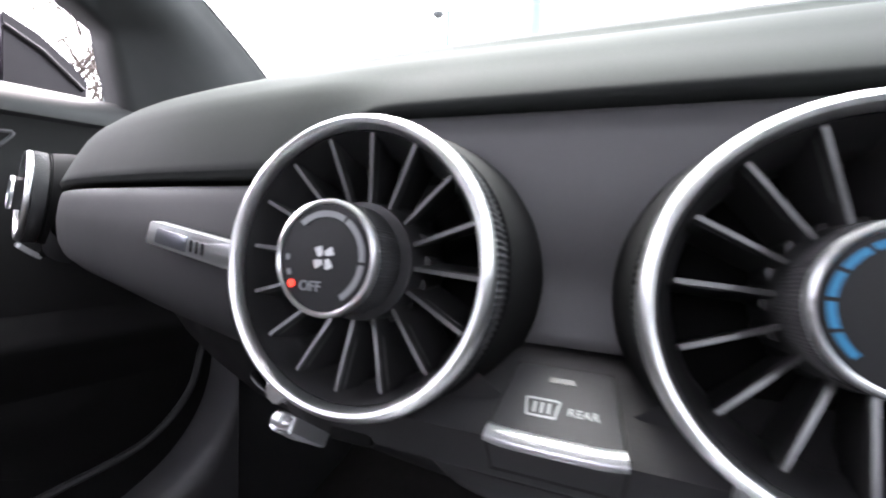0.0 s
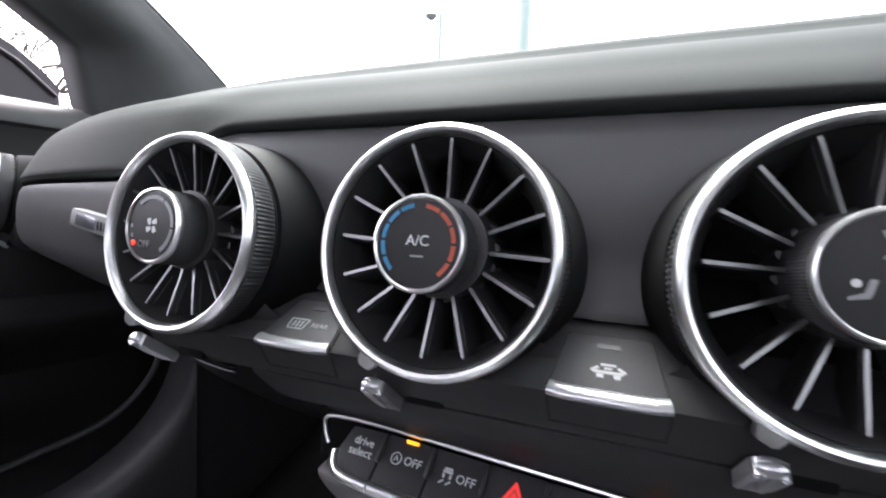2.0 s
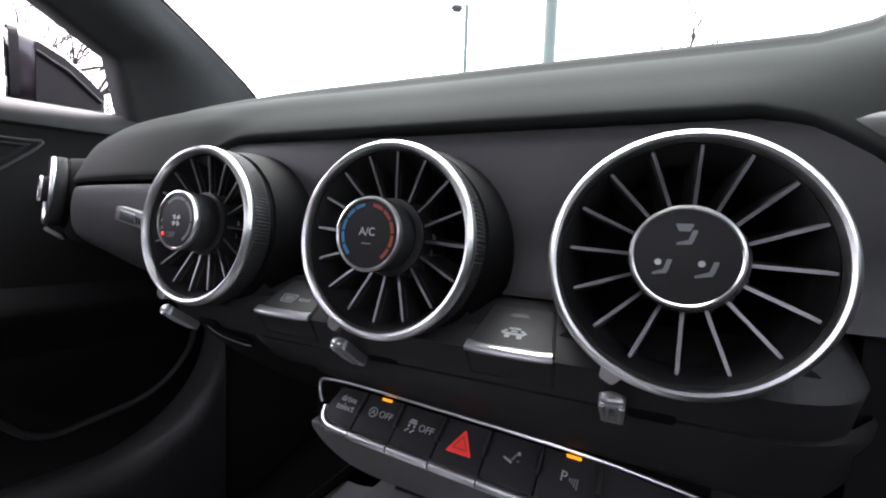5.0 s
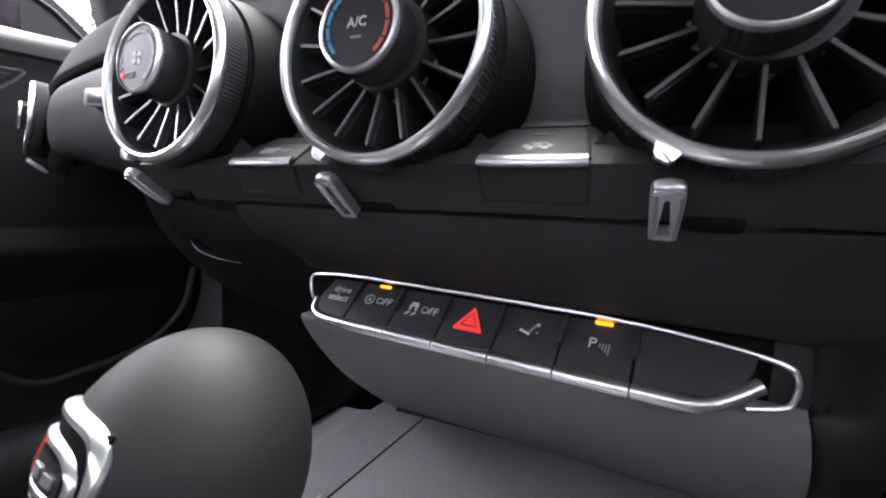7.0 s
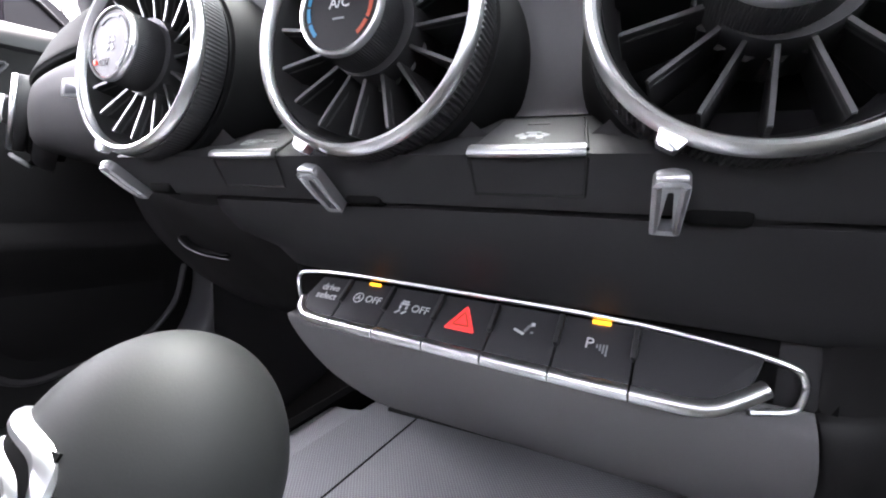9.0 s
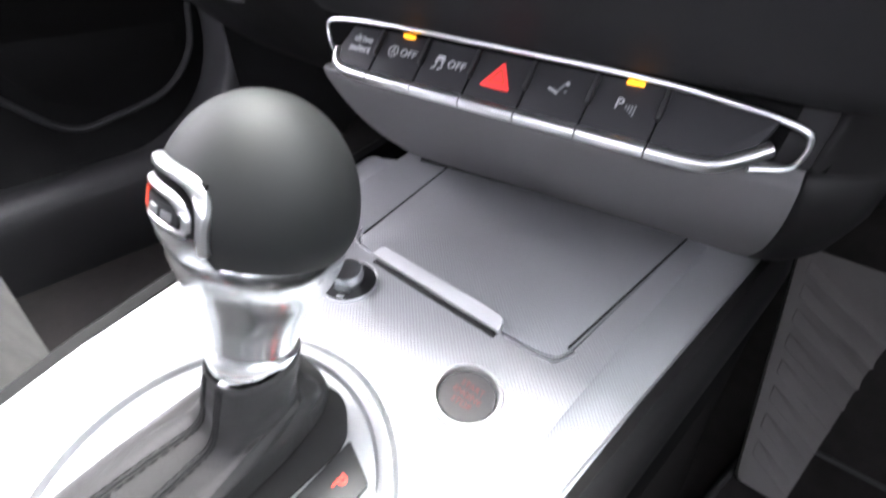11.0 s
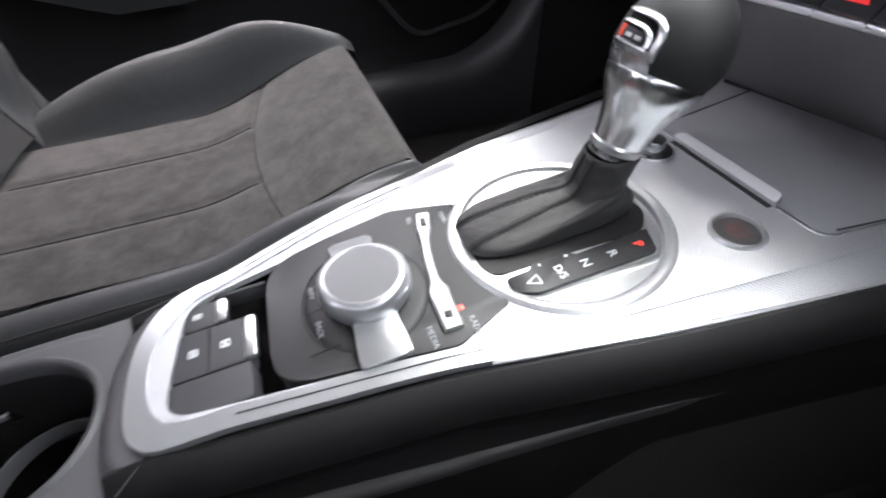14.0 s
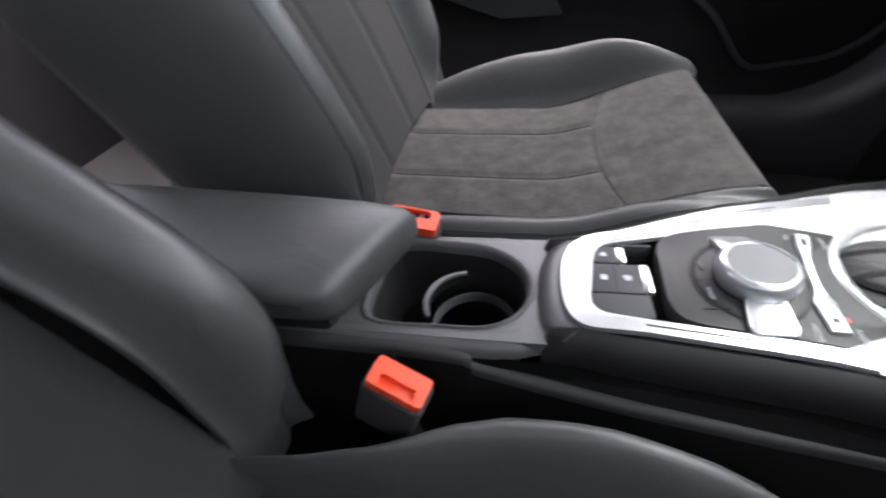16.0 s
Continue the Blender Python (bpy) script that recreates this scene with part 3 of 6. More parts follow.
    tilt = Matrix(((1, 0, 0, -0.0194), (0, 0.51, -0.86, -0.0560), (0, 0.86, 0.51, -0.0138), (0, 0, 0, 1)))
    plate = holed(grip, [slit], -0.0024, 0.0020)
    crown = tube([(x, 0.0118, -0.0004) for x in np.linspace(-0.0046, 0.0046, 6)], [0.0018, 0.0026, 0.0029, 0.0029, 0.0026, 0.0018], 10)
    rails = [tube([(k * 0.0040, 0.0110, 0.0010), (k * 0.0038, 0.0, 0.0016), (k * 0.0036, -0.0110, 0.0012)], [0.0017, 0.0015, 0.0013], 8) for k in (-1, 1)]
    part("lever", moved(joined(plate, crown, *rails), tilt @ Matrix.Diagonal((0.80, 0.92, 1, 1))), SATIN, v, "forked chrome lever", False, 50)
    return v, dial


FACE = 0.0106
VENT_TURN = Matrix.Rotation(radians(83), 4, "X")
fan_vent, fan_dial = air_vent("air_vent", ROW @ Matrix.Translation((-0.1203, -0.0035, -0.0003)) @ VENT_TURN, "chrome-ringed round air vent with fan dial showing a red light")
for a in range(4):
    part("fan_blade", moved(prism(rounded(((0.0004, -0.0006), (0.0028, -0.0011), (0.0028, 0.0011), (0.0004, 0.0006)), 0.0004, 3), FACE, FACE + 0.0002), Matrix.Rotation(radians(90 * a + 20), 4, "Z") @ Matrix.Scale(1.15, 4, (1, 0, 0)) @ Matrix.Scale(1.15, 4, (0, 1, 0)) @ Matrix.Translation((0.0002, 0.0008, 0))), PRINT, fan_dial)
arc_print(fan_dial, 0.0122, 0.0017, 132, 62, FACE, DIMPRINT)
arc_print(fan_dial, 0.0122, 0.0017, 58, -2, FACE, DIMPRINT)
arc_print(fan_dial, 0.0122, 0.0017, -6, -58, FACE, DIMPRINT)
arc_print(fan_dial, 0.0122, 0.0012, 178, 186, FACE, DIMPRINT)
arc_print(fan_dial, 0.0122, 0.0012, 198, 206, FACE, DIMPRINT)
part("indicator", moved(lathe([(0.0001, 0), (0.0011, 0), (0.0011, 0.0005), (0.0001, 0.0007)], 20), Matrix.Translation((-0.0100, -0.0078, FACE))), REDLIT, fan_dial, "small red light")
lettering("OFF", 0.0042, DIMPRINT, fan_dial, Matrix.Translation((-0.0038, -0.0082, FACE)))

cool_vent, cool_dial = air_vent("air_vent", ROW @ Matrix.Translation((0.0029, -0.0016, -0.0014)) @ VENT_TURN, "round chrome-ringed air vent with a blue and red temperature dial")
for i in range(5):
    arc_print(cool_dial, 0.0126, 0.0014, 100 + i * 26, 122 + i * 26, FACE, BLUE)
    arc_print(cool_dial, 0.0126, 0.0014, 80 - i * 27, 57 - i * 27, FACE, REDPRINT)
lettering("A/C", 0.0050, PRINT, cool_dial, Matrix.Translation((0, 0.0008, FACE)))
bars(cool_dial, [(0, -0.0042, 0.0046, 0.0006, 0, DIMPRINT)], FACE, name="bar")

mode_vent, mode_dial = air_vent("air_vent", ROW @ Matrix.Translation((0.1226, -0.0017, -0.0025)) @ VENT_TURN, "round chrome-ringed air vent with an airflow dial of grey symbols", 20.2)
for points in (((2.5, 9.2), (1.0, 5.0), (-3.1, 4.4)), ((-4.75, -1.1), (-6.0, -5.3), (-10.0, -6.3)), ((9.2, -1.1), (7.75, -5.3), (2.9, -6.6))):
    # a seated figure sign: a back stroke, a head rest and a thigh stroke
    (ax, ay), (bx, by), (cx, cy) = [(x * 0.00092, y * 0.00092) for x, y in points]
    part("symbol", moved(prism(rounded(((ax - 0.0008, ay), (ax + 0.0007, ay), (bx + 0.0008, by), (bx - 0.0008, by)), 0.0003, 3), FACE, FACE + 0.0002), Matrix()), DIMPRINT, mode_dial)
    part("symbol", moved(prism(rounded(((cx, cy - 0.0004), (bx + 0.0006, by - 0.0006), (bx + 0.0001, by + 0.0009), (cx, cy + 0.0004)), 0.0003, 3), FACE, FACE + 0.0002), Matrix()), DIMPRINT, mode_dial)
part("symbol", prism(rounded(((-0.0034, 0.0104), (0.0018, 0.0104), (0.0008, 0.0080), (-0.0024, 0.0080)), 0.0004, 3), FACE, FACE + 0.0002), DIMPRINT, mode_dial)
for x, y in ((-0.0077, -0.0021), (0.0044, -0.0019)):
    part("symbol", moved(lathe([(0.0001, 0), (0.0010, 0), (0.0010, 0.0002), (0.0001, 0.0002)], 20), Matrix.Translation((x, y, FACE))), PRINT, mode_dial)

side_vent, side_dial = air_vent("air_vent", Matrix.Translation((-0.628, -0.004, 0.82)) @ Matrix.Rotation(radians(-6), 4, "Z") @ VENT_TURN, "round chrome-ringed air vent at the passenger end of the dashboard")


# ---- the small buttons between the vents ----
def shelf_button(u, width, label, symbol):
    b = thing("vent_button", ROW @ Matrix.Translation((u, 0.0185, -0.0372)) @ Matrix.Rotation(radians(29.5), 4, "X"), label, "button", "buttons between the vents")
    part("key", prism(rounded(((-width / 2, -0.0150), (width / 2, -0.0150), (width / 2 - 0.004, 0.0110), (-width / 2 + 0.004, 0.0110)), 0.0012, 3), -0.002, 0.0014, 0.0005), KEY, b)
    edge = [(-width / 2, -0.0152, 0.0006), (-width * 0.3, -0.0162, 0.0008), (width * 0.3, -0.0162, 0.0008), (width / 2, -0.0152, 0.0006)]
    part("lip", tube(spline(edge, 5), 0.0029, 12, 0.62), SATIN, b, "bright silver front lip")
    part("front", prism(rounded(((-width / 2 + 0.001, -0.0157), (width / 2 - 0.001, -0.0157), (width / 2 - 0.001, -0.0135), (-width / 2 + 0.001, -0.0135)), 0.0005, 2), -0.013, 0.0004, 0.0003), KEY, b)
    for k in (-1, 1):
        part("gap", tube([(k * (width / 2 + 0.0006), -0.0162, -0.0015), (k * (width / 2 - 0.0002), -0.0163, -0.0142)], 0.0007, 6), SEAM, b)
    part("gap", tube([(-width / 2 - 0.0002, -0.0163, -0.0145), (width / 2 + 0.0002, -0.0163, -0.0145)], 0.0008, 6), SEAM, b)
    part("key_gap", tube([(-width / 2 - 0.0004, -0.0150, 0.0006), (-width / 2 + 0.0036, 0.0113, 0.0006), (width / 2 - 0.0036, 0.0113, 0.0006), (width / 2 + 0.0004, -0.0150, 0.0006)], 0.0006, 6), SEAM, b)
    part("lamp_slot", prism(rounded(((-0.004, 0.0045), (0.004, 0.0045), (0.0036, 0.0066), (-0.0036, 0.0066)), 0.0006, 2), 0.001, 0.00165), BLACK, b)
    for x, y, c, d, turn in symbol:
        part("symbol", moved(box((c, d, 0.0003)), Matrix.Translation((x, y, 0.0015)) @ Matrix.Rotation(radians(turn), 4, "Z")), DIMPRINT, b)
    return b


rear = shelf_button(-0.0595, 0.036, "dark rear window heating button with a chrome lip", [(-0.0045, -0.0020, 0.0085, 0.0007, 0), (-0.0045, -0.0078, 0.0075, 0.0007, 0), (-0.0088, -0.0049, 0.0007, 0.006, 8), (-0.0002, -0.0049, 0.0007, 0.006, -8), (-0.0065, -0.0049, 0.0009, 0.0035, 0), (-0.0045, -0.0049, 0.0009, 0.0035, 0), (-0.0025, -0.0049, 0.0009, 0.0035, 0)])
lettering("REAR", 0.0036, DIMPRINT, rear, Matrix.Translation((0.0068, -0.0050, 0.0015)))
shelf_button(0.0625, 0.036, "dark air recirculation button with a chrome lip", [(0, -0.0062, 0.0095, 0.0012, 0), (-0.0042, -0.0050, 0.0030, 0.0011, 40), (0.0042, -0.0048, 0.0030, 0.0011, -35), (0.0, -0.0030, 0.0050, 0.0010, 0), (-0.0025, -0.0078, 0.0022, 0.0018, 0), (0.0028, -0.0078, 0.0022, 0.0018, 0), (0.0, -0.0046, 0.0026, 0.0009, 0)])


# ---- the row of switches ----
panel = thing("switch_panel", SWITCHES, "row of seven dark switches framed by a thin chrome line", "switch panel")
line = [(-0.1135, 0.008, -0.0095), (-0.1165, 0.009, -0.004), (-0.1175, 0.0105, 0.0035), (-0.108, 0.0105, 0.0065), (-0.077, 0.0095, 0.0085), (-0.014, 0.009, 0.0085), (0.057, 0.009, 0.0078), (0.0965, 0.0095, 0.0048), (0.1185, 0.0105, 0.0010), (0.1240, 0.011, -0.0035), (0.1235, 0.0100, -0.0115), (0.1198, 0.008, -0.0145), (0.109, 0.004, -0.0160)]
part("chrome_frame", tube(spline(line, 6), 0.0011, 8), CHROME, panel, "thin bright chrome line")
TILT = Matrix.Rotation(radians(43), 4, "X")
PITCH = 0.0288
for i in range(7):
    left, right = (i - 3.5) * PITCH + 0.0004, (i - 2.5) * PITCH - 0.0004
    names = ("drive mode switch", "start-stop switch with an amber light", "stability control switch", "hazard switch with a red triangle", "seat airflow switch", "parking sensor switch with an amber light", "blank switch cover")
    if i == 0:
        left += 0.003
        shape = [(left + 0.003, 0.0125), (right, 0.0135), (right, -0.0115), (left + 0.006, -0.0105), (left - 0.001, -0.004)]
        edge = [(left - 0.0015, -0.002), (left + 0.001, -0.0085), (left + 0.008, -0.0125), (right, -0.0135)]
    elif i == 6:
        right += 0.0075
        shape = [(left, 0.0135), (right + 0.004, 0.010), (right - 0.002, -0.006), (right - 0.014, -0.0115), (left, -0.0115)]
        edge = [(left, -0.0135), (right - 0.014, -0.0128), (right - 0.004, -0.0075), (right + 0.004, -0.001)]
    else:
        shape = [(left, 0.0135), (right, 0.0135), (right, -0.0115), (left, -0.0115)]
        edge = [(left, -0.0135), ((left + right) / 2, -0.0136), (right, -0.0135)]
    key = part("switch", moved(prism(rounded(shape, 0.001, 3), -0.010, 0.0, 0.0006), Matrix.Translation((0, -0.0015, -0.003)) @ TILT), KEY, panel, names[i])
    part("chrome_lip", moved(tube([(x, y, -0.0018) for x, y in spline(edge, 4)], 0.0030, 10), Matrix.Translation((0, -0.0015, -0.003)) @ TILT), CHROME, key, "rounded chrome front edge")
    mid = Matrix.Translation((0, -0.0015, -0.003)) @ TILT @ Matrix.Translation(((left + right) / 2, 0.0015, 0.0001))
    if i < 6:
        part("divider", moved(box((0.0022, 0.014, 0.004), (right + 0.0004, 0.0055, 0.0006), 0.0006), Matrix.Translation((0, -0.0015, -0.003)) @ TILT), BLACK, panel)
    if i in (1, 5):
        part("lamp", moved(box((0.0072, 0.0016, 0.0014), (0.001, 0.0108, 0.0004), 0.0004), mid), AMBER, key, "lit amber light")
    if i == 0:
        lettering("drive", 0.0062, PRINT, key, mid @ Matrix.Translation((0.001, 0.0045, 0)))
        lettering("select", 0.0062, PRINT, key, mid @ Matrix.Translation((0.001, -0.001, 0)))
    elif i == 1:
        lettering("OFF", 0.0058, PRINT, key, mid @ Matrix.Translation((0.0048, 0.0015, 0)))
        lettering("A", 0.0042, PRINT, key, mid @ Matrix.Translation((-0.0048, 0.0015, 0)))
        part("ring_symbol", moved(lathe([(0.0026, 0), (0.0031, 0), (0.0031, 0.0003), (0.0026, 0.0003)], 28, True), mid @ Matrix.Translation((-0.0048, 0.0015, 0))), PRINT, key)
    elif i == 2:
        lettering("OFF", 0.0058, PRINT, key, mid @ Matrix.Translation((0.0052, 0.0010, 0)))
        bars(key, [(-0.0045, 0.0042, 0.0040, 0.0010, 0, PRINT), (-0.0045, 0.0028, 0.0052, 0.0012, 0, PRINT), (-0.0063, 0.0008, 0.0012, 0.0018, 0, PRINT), (-0.0027, 0.0008, 0.0012, 0.0018, 0, PRINT), (-0.0068, -0.0020, 0.0030, 0.0007, 40, PRINT), (-0.0030, -0.0020, 0.0030, 0.0007, 40, PRINT)], 0.0001, mid)
    elif i == 3:
        tri = [(-0.0078, -0.0055), (0.0078, -0.0055), (0.0, 0.0080)]
        part("triangle", moved(prism(rounded(tri, 0.0012, 3), 0.0, 0.0005), mid), HAZARD, key, "red warning triangle")
        for k in range(3):
            a, b = Vector(tri[k]) * 0.52, Vector(tri[(k + 1) % 3]) * 0.52
            c = (a + b) / 2
            part("triangle_line", moved(box(((b - a).length, 0.0007, 0.0003)), mid @ Matrix.Translation((c.x, c.y, 0.0006)) @ Matrix.Rotation(math.atan2((b - a).y, (b - a).x), 4, "Z")), REDPRINT, key)
    elif i == 4:
        bars(key, [(-0.0020, 0.0000, 0.0050, 0.0012, -20, PRINT), (0.0012, 0.0022, 0.0042, 0.0011, 62, DIMPRINT), (0.0032, 0.0044, 0.0016, 0.0016, 10, PRINT), (0.0035, 0.0005, 0.0012, 0.0008, 0, DIMPRINT)], 0.0001, mid)
    elif i == 5:
        lettering("P", 0.0068, PRINT, key, mid @ Matrix.Translation((-0.0020, 0.0008, 0)))
        bars(key, [(0.0010 + 0.0012 * k, 0.0002 - 0.0004 * k, 0.0007, 0.0016 + 0.0011 * k, 0, DIMPRINT) for k in range(4)], 0.0001, mid)


# ---- the centre console ----
TOP = 0.575
LEFT = [(-0.349, -0.055), (-0.30, -0.075), (-0.258, -0.092), (-0.205, -0.109), (-0.126, -0.134), (-0.024, -0.152), (0.066, -0.165), (0.13, -0.172), (0.19, -0.178)]
RIGHT = [(-0.367, 0.041), (-0.319, 0.046), (-0.217, 0.058), (-0.111, 0.080), (-0.052, 0.090), (0.048, 0.107), (0.171, 0.128), (0.19, 0.131)]
SLOPE_L = [(-0.36, 0.004), (-0.25, 0.010), (-0.12, 0.022), (0.05, 0.034), (0.19, 0.038)]
SLOPE_R = [(-0.36, 0.003), (-0.25, 0.006), (-0.12, 0.012), (0.05, 0.022), (0.19, 0.028)]


def edge_l(y):
    return lerp(LEFT, y)


def edge_r(y):
    return lerp(RIGHT, y)


def circle(cx, cy, r, n=64):
    return [(cx + r * math.cos(2 * math.pi * i / n), cy + r * math.sin(2 * math.pi * i / n)) for i in range(n)]


console = thing("centre_console", pose(-0.02, -0.1, 0.28), "black centre console with a ribbed aluminium top plate", "console")

ys = [0.185, 0.12, 0.06, 0.0, -0.06, -0.12, -0.18, -0.24, -0.29, -0.33]
rear_arc = [(-0.058, -0.350), (-0.050, -0.364), (-0.036, -0.374), (-0.016, -0.379), (0.010, -0.3795), (0.028, -0.377), (0.038, -0.371), (0.0435, -0.360)]
outer = [(edge_l(y) + lerp(SLOPE_L, y), y) for y in ys] + [(x * 0.93, y + 0.003) for x, y in rear_arc] + [(edge_r(y) - lerp(SLOPE_R, y), y) for y in ys[::-1]]
outer = [tuple(p) for p in outer]
well = rounded(((-0.0440, -0.352), (0.0285, -0.361), (0.0435, -0.240), (0.048, -0.211), (0.040, -0.196), (-0.066, -0.194), (-0.0755, -0.214)), (0.016, 0.016, 0.004, 0.004, 0.006, 0.006, 0.006), 5)
DISH = (-0.012, -0.117, 0.072)
lid_line = rounded(((-0.0985, 0.1795), (-0.083, 0.022), (-0.062, 0.0195), (0.036, 0.0175), (0.066, 0.0190), (0.0905, 0.1795)), (0.002, 0.012, 0.002, 0.002, 0.012, 0.002), 5)
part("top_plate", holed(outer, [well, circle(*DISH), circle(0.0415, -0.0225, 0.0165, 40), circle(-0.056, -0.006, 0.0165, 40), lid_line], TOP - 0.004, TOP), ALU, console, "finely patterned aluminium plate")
part("under_plate", prism([(x * 0.97, y) for x, y in outer], TOP - 0.03, TOP - 0.0275), RECESS_SHADE, console)


def slip(side):
    rings = []
    for y in np.linspace(0.185 if side > 0 else 0.122, -0.165, 40):
        e, s = (edge_l(y), lerp(SLOPE_L, y)) if side < 0 else (edge_r(y), -lerp(SLOPE_R, y))
        drop = 0.0105 * min(1, abs(s) / 0.03)
        rings.append([Vector((e + s, y, TOP - 0.0005)), Vector((e + 0.88 * s, y, TOP - drop * 0.36)), Vector((e + 0.40 * s, y, TOP - drop * 0.82)), Vector((e + 0.16 * s, y, TOP - drop * 0.90)), Vector((e, y, TOP - drop)), Vector((e, y, TOP - drop - 0.004))])
    return loft(rings)


part("ribbed_edge", slip(-1), ALU, console, "sloping ribbed aluminium edge")
part("ribbed_edge", slip(1), ALU, console, "sloping ribbed aluminium edge")
sides_y = [-0.150, -0.18, -0.21, -0.24, -0.27, -0.30, -0.33]
rim = [(edge_l(y), y) for y in sides_y] + rear_arc + [(edge_r(y), y) for y in sides_y[::-1]]
rim_in = [(edge_l(y) + max(0.0105, lerp(SLOPE_L, y) + 0.002), y) for y in sides_y] + [(x - 0.0105 * max(-1, min(1, (x + 0.006) / 0.034)), y + 0.0105 * max(0.0, min(1, (-0.335 - y) / 0.03))) for x, y in rear_arc] + [(edge_r(y) - max(0.0105, lerp(SLOPE_R, y) + 0.002), y) for y in sides_y[::-1]]
def frame_edge(x, y):
    fade = smooth01((y + 0.25) / 0.10)
    return 0.0006 - fade * (0.0006 + 0.0105 * min(1, lerp(SLOPE_L if x < 0 else SLOPE_R, y) / 0.03))


low_rim = [(x, y, TOP + frame_edge(x, y) - 0.005) for x, y in rim]
top_rim = [(x, y, TOP + frame_edge(x, y)) for x, y in rim]
part("rear_frame", loft([[Vector(p) for p in spline(row, 3)] for row in (low_rim, top_rim, [(x, y, TOP + 0.0014 - 0.0022 * smooth01((y + 0.25) / 0.10)) for x, y in rim_in], [(x, y, TOP - 0.002) for x, y in rim_in])]), SATIN, console, "polished aluminium rear frame")

for side_edge, slope, sgn, y0 in ((edge_l, SLOPE_L, 1, 0.118), (edge_r, SLOPE_R, -1, 0.165)):
    run = [Vector((side_edge(y), y, TOP - 0.0105 * min(1, lerp(slope, y) / 0.03) - 0.0004)) for y in np.linspace(y0, -0.20, 26)]
    part("bright_rim", tube(run, 0.0016, 8), SATIN, console, "thin polished outer rim", True)
    run = [Vector((side_edge(y) + sgn * (max(0.0105, lerp(slope, y) + 0.002) - 0.0045), y, TOP + 0.0013)) for y in np.linspace(-0.20, -0.325, 10)]
    part("joint", tube(run, 0.0004, 6), SEAM, console, "", True)
part("joint", tube([Vector((x, y, TOP + 0.0006)) for x, y in ((-0.118, 0.1295), (-0.09, 0.1345), (0.0, 0.1500), (0.086, 0.1640), (0.126, 0.1745))], 0.0021, 6), SEAM, console, "dark joint under the kick panel", True)

# the body under the plate: a padded shoulder, a step, and the side down to the floor
rings = []
for y in np.linspace(0.22, -0.372, 46):
    l, r = edge_l(y), edge_r(y)
    t = smooth01((y + 0.372) / 0.03)
    l, r = l * t + (-0.050) * (1 - t), r * t + 0.038 * (1 - t)
    zt = TOP - 0.006
    half = [(0.0, zt), (0.005, zt + 0.0035), (0.012, zt - 0.001), (0.0165, zt - 0.012), (0.017, zt - 0.026), (0.0138, zt - 0.031), (0.0128, zt - 0.0335), (0.0145, zt - 0.037), (0.0185, 0.505), (0.022, 0.47), (0.032, 0.38), (0.050, 0.27)]
    rings.append([[Vector((e + k * a, y, z)) for a, z in half] for e, k in ((l, -1), (r, 1))])
end = [[p + Vector((0, -0.016, -0.003)) for p in row] for row in rings[-1]]
for k in (0, 1):
    shoulder = [ring[k][:6] for ring in rings] + [end[k][:6], [p + Vector((0, -0.006, -0.014)) for p in end[k][:6]]]
    part("shoulder", loft(shoulder), SHOULDER, console, "rounded dark grey shoulder", True, 50)
    part("body", loft([ring[k][5:10] for ring in rings]), SHADED_SIDE, console, "matt black console side, darkened for shade", True, 50)
    part("shaded_tunnel_carpet", loft([ring[k][9:] for ring in rings]), TUNNEL_SHADED, console, "carpet on the tunnel side, darkened in colour for shade", True, 50)
part("rear_end", loft([[Vector((x, y, TOP - 0.007 + h)) for x, y in spline([(px * s, py - d) for px, py in rear_arc], 3)] for s, d, h in ((0.96, -0.004, 0.0), (1.0, 0.001, 0.0035), (1.05, 0.009, 0.003), (1.12, 0.0165, -0.004), (1.16, 0.020, -0.018), (1.14, 0.018, -0.034))]), TRIM, console, "rounded dark end of the console top", True, 60)
for a, b in (((-0.052, -0.352), (-0.068, -0.362)), ((0.0400, -0.366), (0.054, -0.380))):
    part("joint", tube([Vector((*a, TOP - 0.0032)), Vector((*b, TOP - 0.0055))], 0.0007, 6), SEAM, console, "", True)

# the lower tray behind, with the cup holder and the ledge beside it
cup = spline([(-0.052, -0.528), (-0.053, -0.470), (-0.046, -0.435), (-0.026, -0.411), (0.0, -0.404), (0.024, -0.412), (0.039, -0.434), (0.041, -0.470), (0.038, -0.528), (0.0, -0.536)], 5, True)
cup = [(p[0] - 0.002, p[1]) for p in cup]
tray = rounded(((-0.0655, -0.372), (0.050, -0.372), (0.050, -0.60), (-0.0655, -0.60)), 0.002)
part("tray_top", holed(tray, [cup], 0.548, 0.560), TRIM, console, "dark tray around the cup holder")
part("cup_rim", loft([[Vector((x * (1 + k) , (y + 0.465) * (1 + k) - 0.465, z)) for x, y in cup] + [Vector((cup[0][0] * (1 + k), (cup[0][1] + 0.465) * (1 + k) - 0.465, z))] for k, z in ((0.07, 0.5600), (0.04, 0.5622), (0.0, 0.5615), (-0.03, 0.556), (-0.035, 0.550))]), TRIM, console, "raised lip of the cup holder", False, 60)
# wall, floor and divider are blackened for the shade inside the cup holder
part("cup_wall", loft([[Vector((x * (1 + k) , (y + 0.465) * (1 + k) - 0.465, z)) for x, y in cup] + [Vector((cup[0][0] * (1 + k), (cup[0][1] + 0.465) * (1 + k) - 0.465, z))] for k, z in ((-0.035, 0.5502), (-0.05, 0.50), (-0.06, 0.475))]), LOWER, console, "wall of the cup holder, black for its inner shade", False, 60)
part("cup_floor", prism([(x, y) for x, y in cup], 0.470, 0.4775), RECESS_SHADE, console)
